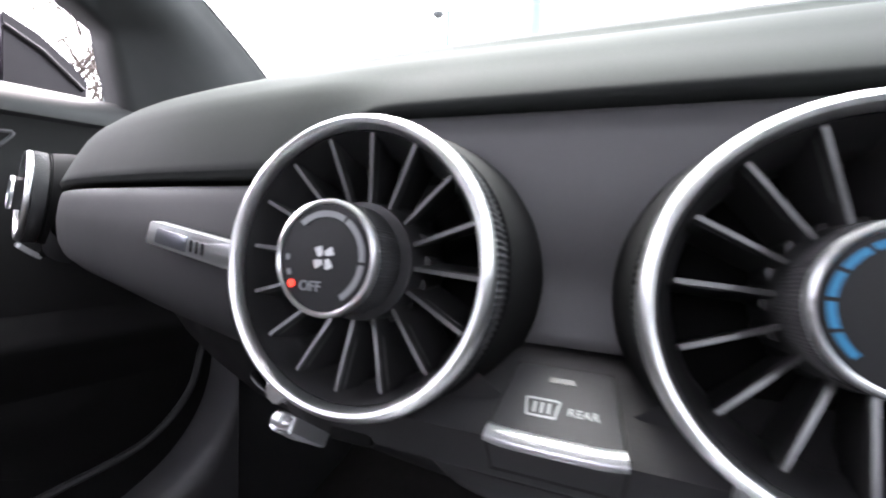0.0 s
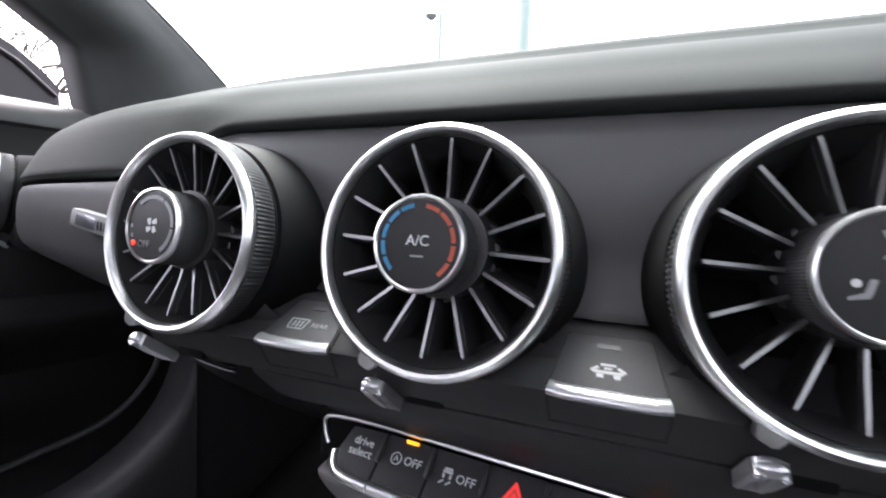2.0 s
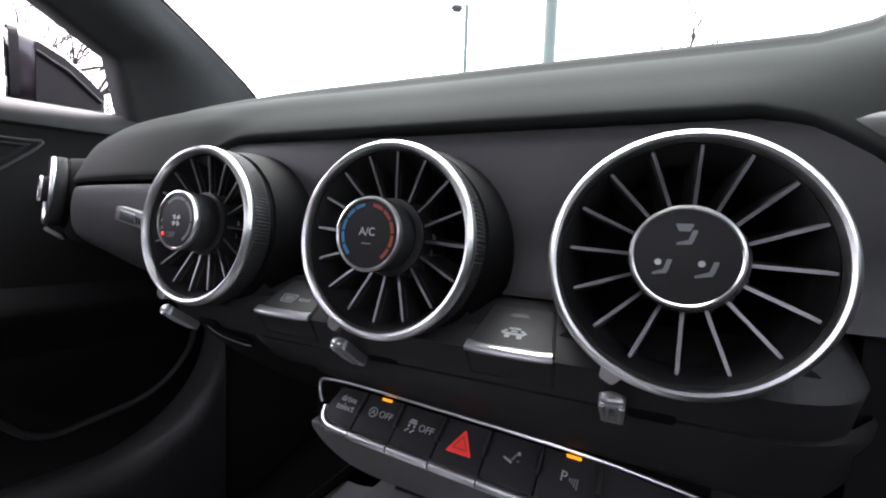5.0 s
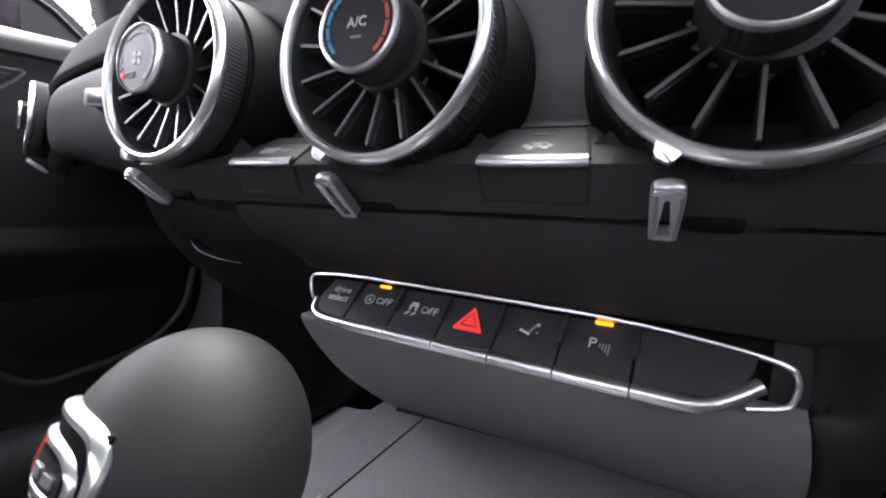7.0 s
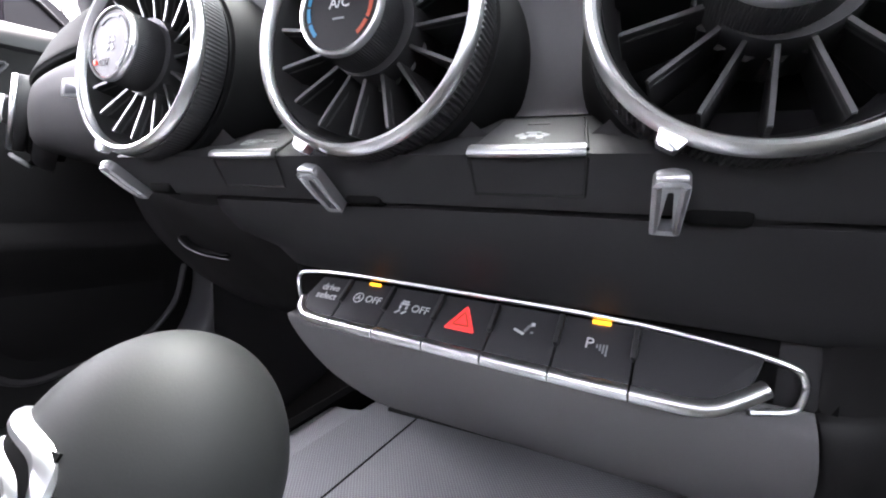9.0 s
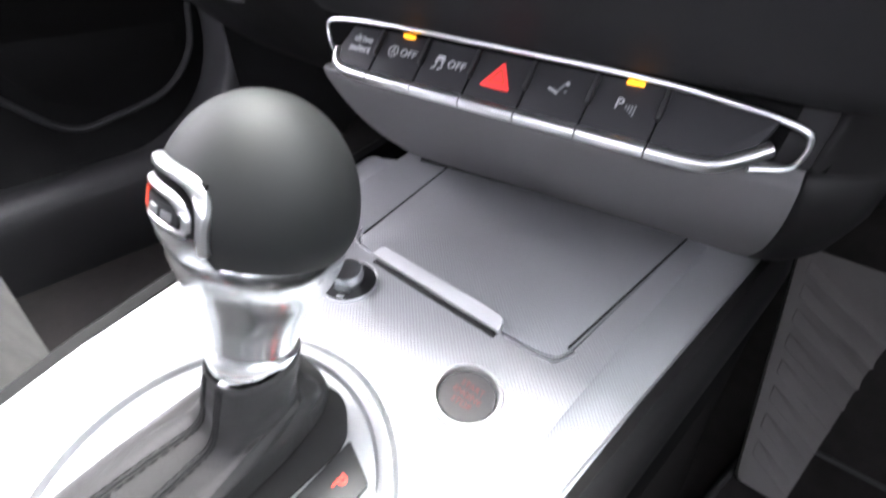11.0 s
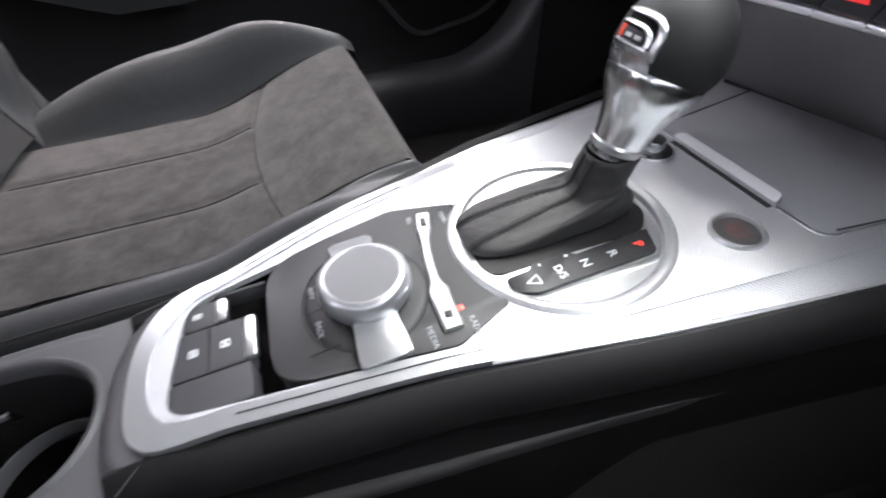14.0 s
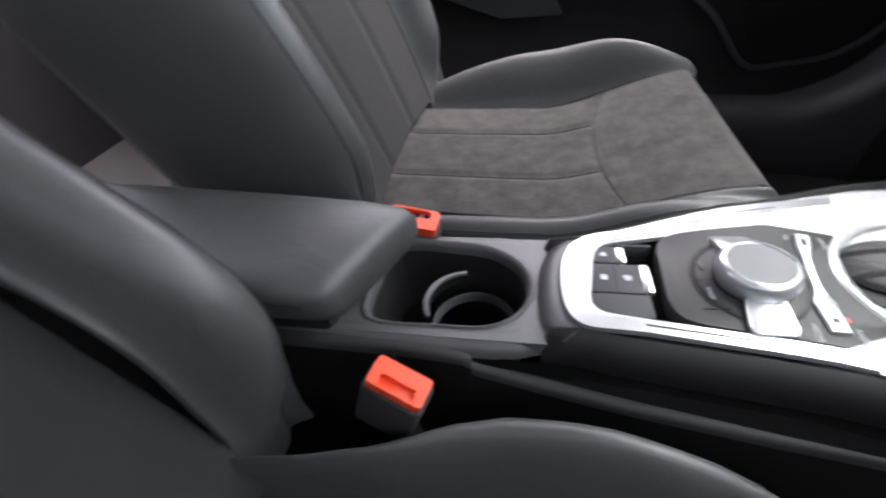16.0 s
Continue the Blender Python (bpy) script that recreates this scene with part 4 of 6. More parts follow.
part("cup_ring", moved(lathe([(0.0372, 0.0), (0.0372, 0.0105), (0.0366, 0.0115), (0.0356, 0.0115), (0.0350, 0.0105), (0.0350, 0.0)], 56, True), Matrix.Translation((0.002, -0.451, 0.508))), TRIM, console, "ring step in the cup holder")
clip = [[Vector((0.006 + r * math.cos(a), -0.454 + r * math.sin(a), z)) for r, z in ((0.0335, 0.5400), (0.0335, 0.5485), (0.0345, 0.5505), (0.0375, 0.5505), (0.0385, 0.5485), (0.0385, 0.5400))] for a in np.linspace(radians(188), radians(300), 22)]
part("cup_divider", loft(clip), RECESS_SHADE, console, "curved divider in the cup holder, darkened for shade")
part("divider_rim", loft([[Vector((0.006 + r * math.cos(a), -0.454 + r * math.sin(a), z)) for r, z in ((0.0332, 0.5490), (0.0340, 0.5512), (0.0382 - 0.002 * abs(a - 4.2), 0.5512), (0.0388 - 0.002 * abs(a - 4.2), 0.5490))] for a in np.linspace(radians(188), radians(300), 22)]), TRIM, console, "grey rim of the divider")
part("tray_catch", moved(box((0.012, 0.018, 0.01), (0, 0, 0), 0.002), Matrix.Translation((0.018, -0.512, 0.50))), TRIM, console)
for sgn, prof in ((-1, ((-0.060, 0.5602), (-0.067, 0.5590), (-0.0725, 0.554), (-0.0750, 0.546), (-0.0765, 0.522), (-0.080, 0.515), (-0.090, 0.511), (-0.094, 0.50), (-0.10, 0.30))), (1, ((0.040, 0.5602), (0.050, 0.5592), (0.0555, 0.555), (0.0575, 0.547), (0.0565, 0.530), (0.055, 0.515), (0.054, 0.50)))):
    edge = spline(prof, 2)
    part("tray_edge", loft([[Vector((x - sgn * 0.016 * smooth01((y + 0.425) / 0.06), y, z - 0.012 * smooth01((y + 0.405) / 0.05))) for x, z in edge[:7]] for y in np.linspace(-0.36, -0.92, 34)]), TRIM, console, "rounded edge of the tray", False)
    # the tray wall below its grey edge has its shade in the colour
    part("tray_side", loft([[Vector((x, y, z)) for x, z in edge[6:]] for y in np.linspace(-0.37, -0.92, 26)]), SHADED_SIDE, console, "black tunnel side, darkened for shade", False)
part("ledge_joint", tube([Vector((0.0585, -0.502, 0.5578)), Vector((0.0618, -0.503, 0.5555)), Vector((0.0628, -0.504, 0.545))], 0.0009, 6), SEAM, console)
for ob in console.children:
    if ob.name.split(".")[0] in ("top_plate", "under_plate", "ribbed_edge", "rear_frame", "tray_top", "cup_rim", "cup_wall", "cup_floor", "cup_ring", "cup_divider", "divider_rim", "tray_catch", "tray_side", "tray_edge", "ledge_joint"):
        ob.data.transform(console.matrix_basis.inverted())

ledge = thing("tunnel_ledge", pose(0.1, -0.2, 0.45), "long black plastic ledge along the console foot", "trim", kind="structure")
LEDGE_LINE = [(-0.95, 0.056, 0.558), (-0.50, 0.0585, 0.557), (-0.44, 0.0595, 0.540), (-0.39, 0.0625, 0.5285), (-0.33, 0.070, 0.522), (-0.27, 0.080, 0.5195), (-0.19, 0.099, 0.5175), (-0.08, 0.122, 0.515), (0.2, 0.172, 0.51)]
web, lip, foot_rows = [], [], []
for px, x, z in spline(LEDGE_LINE, 6):
    y = float(px)
    inner = edge_r(y) + 0.006 if y > -0.36 else 0.046
    fade = smooth01((y + 0.37) / 0.30)   # the ledge runs out into the side towards the front
    x -= fade * max(0.0, x - edge_r(y) - 0.017)
    top = z - 0.004 + smooth01((y + 0.40) / 0.08) * (0.545 - z)
    web.append([Vector((min(inner, x - 0.004), y, top)), Vector((x - 0.0045 * (1 - 0.8 * fade), y, z + 0.0002))])
    f = 1 - 0.85 * fade
    lip.append([Vector((x - 0.0045 * (1 - 0.8 * fade), y, z + 0.0002)), Vector((x - 0.001 * f, y, z)), Vector((x + 0.0018 * f, y, z - 0.0016)), Vector((x + 0.0032 * f, y, z - 0.0045)), Vector((x + 0.0036 * f, y, z - 0.009))])
    x -= 0.0036 * (1 - f)
    foot_rows.append([Vector((x + 0.0036, y, z - 0.009)), Vector((x + 0.007, y, z - 0.04)), Vector((x + 0.016, y, 0.30))])
# web and foot use the side colour that already holds the shade
part("web", loft(web), SHADED_SIDE, ledge, "black strip beside the console, darkened for shade", True)
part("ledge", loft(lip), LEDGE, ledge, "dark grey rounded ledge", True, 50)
part("foot_panel", loft(foot_rows), SHADED_SIDE, ledge, "matt black tunnel foot, darkened for shade", True)

# lid of the front tray
tray_lid = thing("tray_lid", pose(0, 0.1, TOP - 0.004), "closed aluminium tray lid with a chrome finger grip", "lid")
lid_shape = rounded(((-0.0979, 0.176), (-0.0824, 0.0230), (-0.0615, 0.0205), (0.0358, 0.0185), (0.0654, 0.0200), (0.0899, 0.176)), (0.002, 0.0115, 0.002, 0.002, 0.0115, 0.002), 5)
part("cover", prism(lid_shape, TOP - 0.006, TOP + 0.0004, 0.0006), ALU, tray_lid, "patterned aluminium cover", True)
for x0, x1 in ((-0.0822, -0.0976), (0.0652, 0.0896)):
    part("seam", tube([Vector((x0, 0.030, TOP + 0.0002)), Vector((x1, 0.178, TOP + 0.0002))], 0.0008, 8), SEAM, tray_lid, "", True)
part("finger_recess", moved(box((0.090, 0.0042, 0.0016), (0, 0, 0), 0.0006), Matrix.Translation((-0.0125, 0.0152, TOP)) @ Matrix.Rotation(radians(-1.2), 4, "Z")), SEAM, tray_lid, "dark gap under the grip", True)
part("finger_grip", moved(prism(rounded(((-0.047, -0.0035), (0.047, -0.0035), (0.044, 0.0045), (-0.044, 0.0045)), 0.0015, 4), -0.004, 0.004, 0.0012), Matrix.Translation((-0.0125, 0.0200, TOP + 0.0022)) @ Matrix.Rotation(radians(-1.2), 4, "Z") @ Matrix.Rotation(radians(20), 4, "X")), surface("pale_silver_grip", (0.66, 0.67, 0.68), 0.35, metal=0.25, bump=0, vary=0.05), tray_lid, "chrome finger grip", True)
part("front_edge", tube([Vector((x, y, TOP - 0.0005)) for x, y in spline([(-0.088, 0.034), (-0.0845, 0.0245), (-0.075, 0.0205), (-0.060, 0.0195)], 4)], 0.0011, 6), CHROME, tray_lid, "", True)
part("front_edge", tube([Vector((x, y, TOP - 0.0005)) for x, y in spline([(0.036, 0.0170), (0.054, 0.0170), (0.064, 0.0195), (0.0690, 0.0300)], 4)], 0.0011, 6), CHROME, tray_lid, "", True)

start = thing("start_button", pose(0.0415, -0.0225, TOP - 0.004), "round grey engine start button in a chrome ring", "button")
part("ring", lathe([(0.0166, 0.0), (0.0168, 0.0052), (0.0158, 0.0066), (0.0143, 0.0066), (0.0136, 0.0050), (0.0134, 0.0)], 64, True), CHROME, start, "chrome ring")
part("cap", lathe([(0.0001, 0.0), (0.0134, 0.0), (0.0134, 0.0045), (0.0126, 0.0053), (0.006, 0.0050), (0.0001, 0.0049)], 56), surface("start_cap_grey", (0.085, 0.084, 0.086), 0.3, metal=0.4, grain=2000, bump=0.05), start, "satin grey cap")
DIMRED = surface("dark_red_print", (0.20, 0.06, 0.055), 0.5, bump=0)
for word, y in (("START", 0.0046), ("ENGINE", 0.0), ("STOP", -0.0046)):
    lettering(word, 0.0042, DIMRED, start, pose(0, y, 0.0050))

volume = thing("volume_knob", pose(-0.056, -0.006, TOP - 0.004), "small chrome volume knob in a black ring", "knob")
part("surround", lathe([(0.0001, 0.0), (0.0158, 0.0), (0.0158, 0.0046), (0.0001, 0.0044)], 48), GLOSS, volume, "black ring")
part("outer_ring", lathe([(0.0158, 0.0), (0.0160, 0.0052), (0.0166, 0.0054), (0.0172, 0.0046), (0.0172, 0.003)], 56, True), CHROME, volume)
part("knob", lathe([(0.0001, 0.004), (0.0092, 0.004), (0.0092, 0.0125), (0.0084, 0.0140), (0.0001, 0.0136)], 48), SMOOTHALU, volume, "turned aluminium knob")
bars(volume, [(0.0040, -0.0122, 0.0006, 0.0022, 20, PRINT), (0.0052, -0.0118, 0.0014, 0.0014, 45, PRINT), (0.0066, -0.0110, 0.0014, 0.0014, 45, PRINT)], 0.0047)

# ---- gear selector ----
gear = thing("gear_selector", pose(DISH[0], DISH[1], TOP - 0.004), "automatic gear selector with a black leather ball knob", "gear selector")
part("ring", moved(lathe([(0.0728, 0.0), (0.0732, 0.0045), (0.0715, 0.0062), (0.0690, 0.0066), (0.0655, 0.0052), (0.0640, 0.0026), (0.0640, 0.0)], 96, True), Matrix()), SATIN, gear, "broad polished ring")
part("dish", lathe([(0.0001, 0.0), (0.0660, 0.0), (0.0660, 0.0024), (0.058, 0.0014), (0.0001, 0.0014)], 72), SATIN, gear, "polished dish inside the ring")
strip = part("indicator_strip", moved(prism(rounded(((0.0275, 0.048), (0.0460, 0.041), (0.0455, -0.040), (0.0400, -0.052), (0.0285, -0.052), (0.0285, -0.036), (0.0245, -0.034), (0.0245, -0.008), (0.0285, -0.006)), 0.0015, 3), 0.0, 0.0048, 0.0006), Matrix()), GLOSS, gear, "black strip with gear letters")
for text, y, mat, size in (("P", 0.034, REDLIT, 0.0085), ("R", 0.015, PRINT, 0.0085), ("N", -0.004, PRINT, 0.0085), ("D/S", -0.021, PRINT, 0.0072)):
    lettering(text, size, mat, strip, pose(0.0372, y, 0.0049))
lettering("+", 0.0065, PRINT, strip, pose(0.0272, -0.0115, 0.0049))
lettering("-", 0.0075, PRINT, strip, pose(0.0272, -0.0290, 0.0049))
for a, b in (((0.0335, -0.035), (0.0405, -0.035)), ((0.0335, -0.035), (0.037, -0.043)), ((0.0405, -0.035), (0.037, -0.043))):
    part("arrow", tube([(*a, 0.0049), (*b, 0.0049)], 0.0005, 4), PRINT, strip)
part("rib", moved(box((0.0035, 0.095, 0.003), (0.0505, -0.006, 0.002), 0.0012), Matrix()), CHROME, gear)

# flat dark sheet in place of the shaded dip of the leather
part("slot", prism(rounded(((-0.030, -0.0600), (0.012, -0.0620), (0.0225, -0.0560), (0.0235, -0.006), (0.0270, 0.047), (0.010, 0.061), (-0.022, 0.056)), 0.008), 0.0, 0.0024), LOWER, gear, "dark sheet for the shaded valley beside the gaiter")
foot = Vector((-0.0262, -0.119, TOP + 0.0005))
neck = Vector((-0.019, -0.0785, 0.618))
ball = Vector((-0.0186, -0.0566, 0.6715))
up = (ball - neck).normalized()
sleeve = neck - up * 0.025
rings = []
for t in (0.0, 0.05, 0.14, 0.26, 0.40, 0.54, 0.66, 0.74, 0.80, 0.86, 0.92, 0.97, 1.0):
    if t < 0.70:   # the body of the boot, drawn back from the sleeve to the rear of the slot
        k = t / 0.70
        c = foot.lerp(sleeve, k)
        c.z = foot.z + (sleeve.z - foot.z) * k ** 0.55
        rx, ry, p = 0.0285 - 0.0110 * k ** 1.2, 0.063 - 0.0455 * k ** 1.05, 0.62 + 0.25 * k
    else:          # the sleeve round the lever
        k = (t - 0.70) / 0.30
        c = sleeve.lerp(neck, k)
        rx = ry = 0.0182 - 0.0012 * k + 0.0006 * math.sin(17 * k)
        p = 0.92
    ring = []
    for i in range(64):
        a = 2 * math.pi * i / 64
        cx, sy = math.copysign(abs(math.cos(a)) ** p, math.cos(a)), math.copysign(abs(math.sin(a)) ** p, math.sin(a))
        fold = 1 + (0.030 * math.sin(5 * a + 9 * t) + 0.022 * math.sin(9 * a - 16 * t)) * math.sin(math.pi * t)
        fold += 0.075 * math.sin(7 * a + 31 * t) * max(0, math.sin(a)) * smooth01((t - 0.15) / 0.2) * (1 - smooth01((t - 0.62) / 0.15))
        lift = 0.0022 * math.sin(3 * a + 1.0) * smooth01(t / 0.2) * (1 - smooth01((t - 0.6) / 0.2))
        ring.append(c + Vector((rx * cx * fold, ry * sy * fold, lift)))
    rings.append(ring)
smoothed = []
for i in range(64):
    smoothed.append(spline([r[i] for r in rings], 4))
gaiter = part("gaiter", loft([[Vector(col[k]) for col in smoothed] for k in range(len(smoothed[0]))], True), GAITER, gear, "soft black leather gaiter with stitched seams", True, 80)
for col in (46, 51):
    seam_run = [Vector(p) + Vector((0, -0.0002, 0.0002)) for p in smoothed[col]]
    part("seam", tube(seam_run[1:-2], 0.0006, 6), SEAM, gaiter, "", True)
    for side in (-1, 1):
        dashes, along = [], 0.0
        line_run = [Vector(smoothed[col][k]).lerp(Vector(smoothed[col + side][k]), 0.75) for k in range(1, len(smoothed[col]) - 2)]
        for p, q in zip(line_run, line_run[1:]):
            n = max(1, round((q - p).length / 0.0036))
            for k in range(n):
                dashes.append(tube([p.lerp(q, (k + 0.12) / n), p.lerp(q, (k + 0.70) / n)], 0.00042, 5))
        part("stitching", joined(*dashes), STITCH, gaiter, "row of black stitches", True)
    for side_col in (col - 1, col + 1):
        run = [Vector(p).lerp(Vector(q), 0.35) + Vector((0, -0.0003, 0.0004)) for p, q in zip(smoothed[side_col], smoothed[col])]
        for a, b in zip(run[1:-3], run[2:-2]):
            n = max(1, round((b - a).length / 0.0032))
            for h in range(n):
                part("stitch", tube([a.lerp(b, (h + 0.12) / n), a.lerp(b, (h + 0.78) / n)], 0.00042, 5), STITCH, gaiter, "", True)
out = Vector((0.17, -0.98, 0))
out = (out - up * out.dot(up)).normalized()
across = (-out).cross(up)
AXIS = Matrix((across, -out, up)).transposed().to_4x4()
lean = Matrix.Translation(neck) @ AXIS
part("neck", moved(lathe([(0.0001, -0.004), (0.0150, -0.004), (0.0155, -0.001), (0.0148, 0.002), (0.0152, 0.004), (0.0163, 0.010), (0.0178, 0.017), (0.0199, 0.024), (0.0229, 0.030), (0.0258, 0.036), (0.0276, 0.042), (0.0280, 0.046), (0.0272, 0.048), (0.0001, 0.050)], 56), lean), POLISHED, gear, "tapered polished metal neck", True, 50)
part("neck_ring", moved(lathe([(0.0152, 0.0), (0.0166, 0.0012), (0.0166, 0.0042), (0.0152, 0.0054), (0.0145, 0.0027)], 56, True), lean), CHROME, gear, "chrome ring under the neck", True)
part("neck_inlay", moved(prism(rounded(((-0.0055, 0.0), (0.0055, 0.0), (0.0085, 0.026), (-0.0085, 0.026)), 0.003, 4), 0.0, 0.0014, 0.0006), lean @ Matrix.Rotation(radians(-52), 4, "Z") @ Matrix.Translation((0, -0.0150, 0.010)) @ Matrix.Rotation(radians(82), 4, "X")), SMOOTHALU, gear, "", True)
BALL = (0.0304, 0.0304, 0.0366)
UNDER = 0.0240   # the knob is flatter below its middle
ball_bm = bmesh.new()
bmesh.ops.create_uvsphere(ball_bm, u_segments=64, v_segments=40, radius=1.0)
for v in ball_bm.verts:
    p = v.co
    v.co = Vector((p.x * BALL[0], p.y * BALL[1], p.z * (BALL[2] if p.z > 0 else UNDER)))
part("knob", moved(ball_bm, Matrix.Translation(ball) @ AXIS), BALLSKIN, gear, "black leather ball knob", True, 80)
side = Matrix.Translation(ball) @ AXIS


def on_ball(x, z, lift=0.0):
    """A point on the knob's rear face, x across and z up it."""
    x, z = x - 0.0040, z + 0.0060
    y = -math.sqrt(max(0.02, 1 - (x / BALL[0]) ** 2 - (z / (BALL[2] if z > 0 else UNDER)) ** 2)) * BALL[1]
    return side @ Vector((x, y - lift, z))


def half_width(z):
    if z > 0.004:
        return 0.0135 - 0.0045 * ((z - 0.004) / 0.005) ** 2
    return 0.0135 if z > -0.010 else 0.0135 - (z + 0.010) * 0.22


button = part("button_plate", solid(loft([[on_ball(u * half_width(z), z, 0.0) for u in np.linspace(-1, 1, 16)] for z in np.linspace(-0.0235, -0.0068, 12)]), -0.0012), SMOOTHALU, gear, "polished shield under the release button", True, 60)
part("recess", solid(loft([[on_ball(x, z, 0.0001) for x in np.linspace(-0.0120, 0.0120, 14)] for z in np.linspace(-0.0075, 0.0075, 10)]), -0.0006), RECESS_SHADE, button, "recess, its shade a dark sheet", True, 60)
hoop = spline([(-0.0125, 0.0075), (-0.006, 0.0080), (0.004, 0.0076), (0.0098, 0.0058), (0.0126, 0.0010), (0.0130, -0.0060), (0.0132, -0.0110)], 5)
part("outer_hoop", tube([on_ball(x, z, 0.0004) for x, z in hoop], 0.0022, 8, 0.7), CHROME, button, "bright outer frame of the button", True)
hoop = spline([(-0.0115, 0.0022), (-0.004, 0.0024), (0.0035, 0.0018), (0.0078, -0.0010), (0.0086, -0.0060)], 5)
part("inner_hoop", tube([on_ball(x, z, 0.0004) for x, z in hoop], 0.0017, 8, 0.7), CHROME, button, "bright inner frame of the button", True)
part("lower_lip", tube([on_ball(x, -0.0070, 0.0005) for x in np.linspace(-0.0125, 0.0090, 10)], 0.0010, 8), CHROME, button, "bright lip under the button", True)
part("release_button", solid(loft([[on_ball(x, z, 0.0006) for x in np.linspace(-0.0085, 0.0066, 10)] for z in np.linspace(-0.0058, -0.0002, 6)]), -0.0009), GLOSS, button, "gloss black release button", True, 60)
for x0 in (-0.0055, 0.0008):
    part("glint_bar", solid(loft([[on_ball(x, z, 0.0016) for x in np.linspace(x0, x0 + 0.0040, 4)] for z in np.linspace(-0.0044, -0.0024, 3)]), -0.0004), SATIN, button, "small silver bar", True, 60)
part("red_mark", solid(loft([[on_ball(x, z, 0.0010) for x in np.linspace(-0.0115, -0.0082, 4)] for z in np.linspace(-0.0055, 0.0002, 4)]), -0.0008), ORANGE, button, "small red mark", True, 60)

# ---- rotary controller ----
PADBLACK = surface("satin_black_panel", (0.026, 0.026, 0.027), 0.5, grain=1800, bump=0.06, vary=0.12, spec=0.3)
pad = thing("control_pad", pose(-0.01, -0.25, TOP - 0.004), "black control pad with rotary dial and chrome rockers", "control pad")
flat = rounded(((-0.0620, -0.1720), (-0.0745, -0.216), (-0.0660, -0.264), (-0.0545, -0.305), (0.0335, -0.307), (0.0430, -0.240), (0.0475, -0.211), (0.0330, -0.1755)), (0.001, 0.004, 0.01, 0.02, 0.02, 0.004, 0.004, 0.001), 5)
flat += [(DISH[0] + 0.0736 * math.cos(radians(a)), DISH[1] + 0.0736 * math.sin(radians(a))) for a in range(306, 228, -6)]
part("panel", prism(flat, TOP - 0.012, TOP + 0.0012, 0.0008), PADBLACK, pad, "satin black panel", True)
hill = [[Vector((-0.0065 + 0.041 * k * math.cos(a), -0.249 + 0.037 * k * math.sin(a), TOP - 0.001 + h)) for a in np.linspace(0, 2 * math.pi, 49)] for k, h in ((1.02, 0.0), (0.98, 0.0028), (0.93, 0.0042), (0.85, 0.0048), (0.55, 0.0052))]
part("base", loft(hill), PADBLACK, pad, "raised black base under the dial", True, 60)
part("dial_skirt", moved(lathe([(0.0001, 0.0), (0.0245, 0.0), (0.0262, 0.004), (0.0266, 0.010), (0.0255, 0.0145), (0.0235, 0.0165), (0.0215, 0.0168), (0.0205, 0.0158), (0.0001, 0.0150)], 72), Matrix.Translation((-0.005, -0.248, TOP + 0.005))), SATIN, pad, "broad chrome dial ring", True)
part("touch_face", moved(lathe([(0.0001, 0.012), (0.0209, 0.012), (0.0209, 0.0160), (0.0001, 0.0163)], 64), Matrix.Translation((-0.005, -0.248, TOP + 0.005))), surface("touch_pad_grey", (0.085, 0.085, 0.09), 0.5, grain=2500, bump=0.1), pad, "dark grey touch face", True)
for sgn, cx in ((1, 0.0265), (-1, -0.0375)):
    tab = rounded(((-0.0145, -0.016), (0.0145, -0.016), (0.0115, 0.014), (-0.0115, 0.014)), 0.004)
    part("rocker", moved(prism(tab, 0.0, 0.004, 0.0015), Matrix.Translation((cx, -0.249, TOP + 0.0035)) @ Matrix.Rotation(radians(12 * sgn), 4, "Y") @ Matrix.Rotation(radians(90 * sgn), 4, "Z")), SATIN, pad, "chrome side rocker", True)
bar = spline([(-0.058, -0.196), (-0.035, -0.2025), (-0.01, -0.2075), (0.015, -0.2100), (0.038, -0.2110)], 5)
widths = np.interp(np.linspace(0, 1, len(bar)), (0, 0.16, 0.26, 0.62, 0.70, 1), (0.0050, 0.0050, 0.0027, 0.0027, 0.0062, 0.0056))
rows = []
for k, (x, y) in enumerate(bar):
    ahead = np.array(bar[min(k + 1, len(bar) - 1)]) - np.array(bar[max(k - 1, 0)])
    nx, ny = -ahead[1] / np.hypot(*ahead), ahead[0] / np.hypot(*ahead)
    rows.append([Vector((x + nx * w * widths[k], y + ny * w * widths[k], TOP + h)) for w, h in ((-1, 0.0008), (-0.96, 0.0034), (-0.75, 0.0044), (0.75, 0.0044), (0.96, 0.0034), (1, 0.0008))])
bar_part = part("chrome_bar", loft(rows, True, True), SATIN, pad, "long curved chrome rocker bar", True)
for k, sz in ((2, 0.0085), (len(bar) - 3, 0.0045)):
    x, y = bar[k]
    part("notch", moved(box((sz, 0.0042, 0.0008), (0, 0, 0), 0.0003), Matrix.Translation((x, y, TOP + 0.0045)) @ Matrix.Rotation(radians(-10), 4, "Z")), GLOSS, bar_part, "dark notch", True)
invp = chain(pad).inverted()
READ = Matrix.Rotation(radians(0), 4, "Z")
for text, x, y in (("RADIO", 0.0405, -0.1995), ("MEDIA", 0.0375, -0.2235), ("MENU", -0.051, -0.184), ("TEL", -0.058, -0.2065)):
    lettering(text, 0.0050, DIMPRINT, pad, invp @ Matrix.Translation((x, y, TOP + 0.0013)) @ READ)
part("lamp", moved(box((0.0034, 0.0055, 0.001), (0, 0, 0), 0.0004), Matrix.Translation((0.0255, -0.2035, TOP + 0.0013))), REDLIT, pad, "small red light", True)
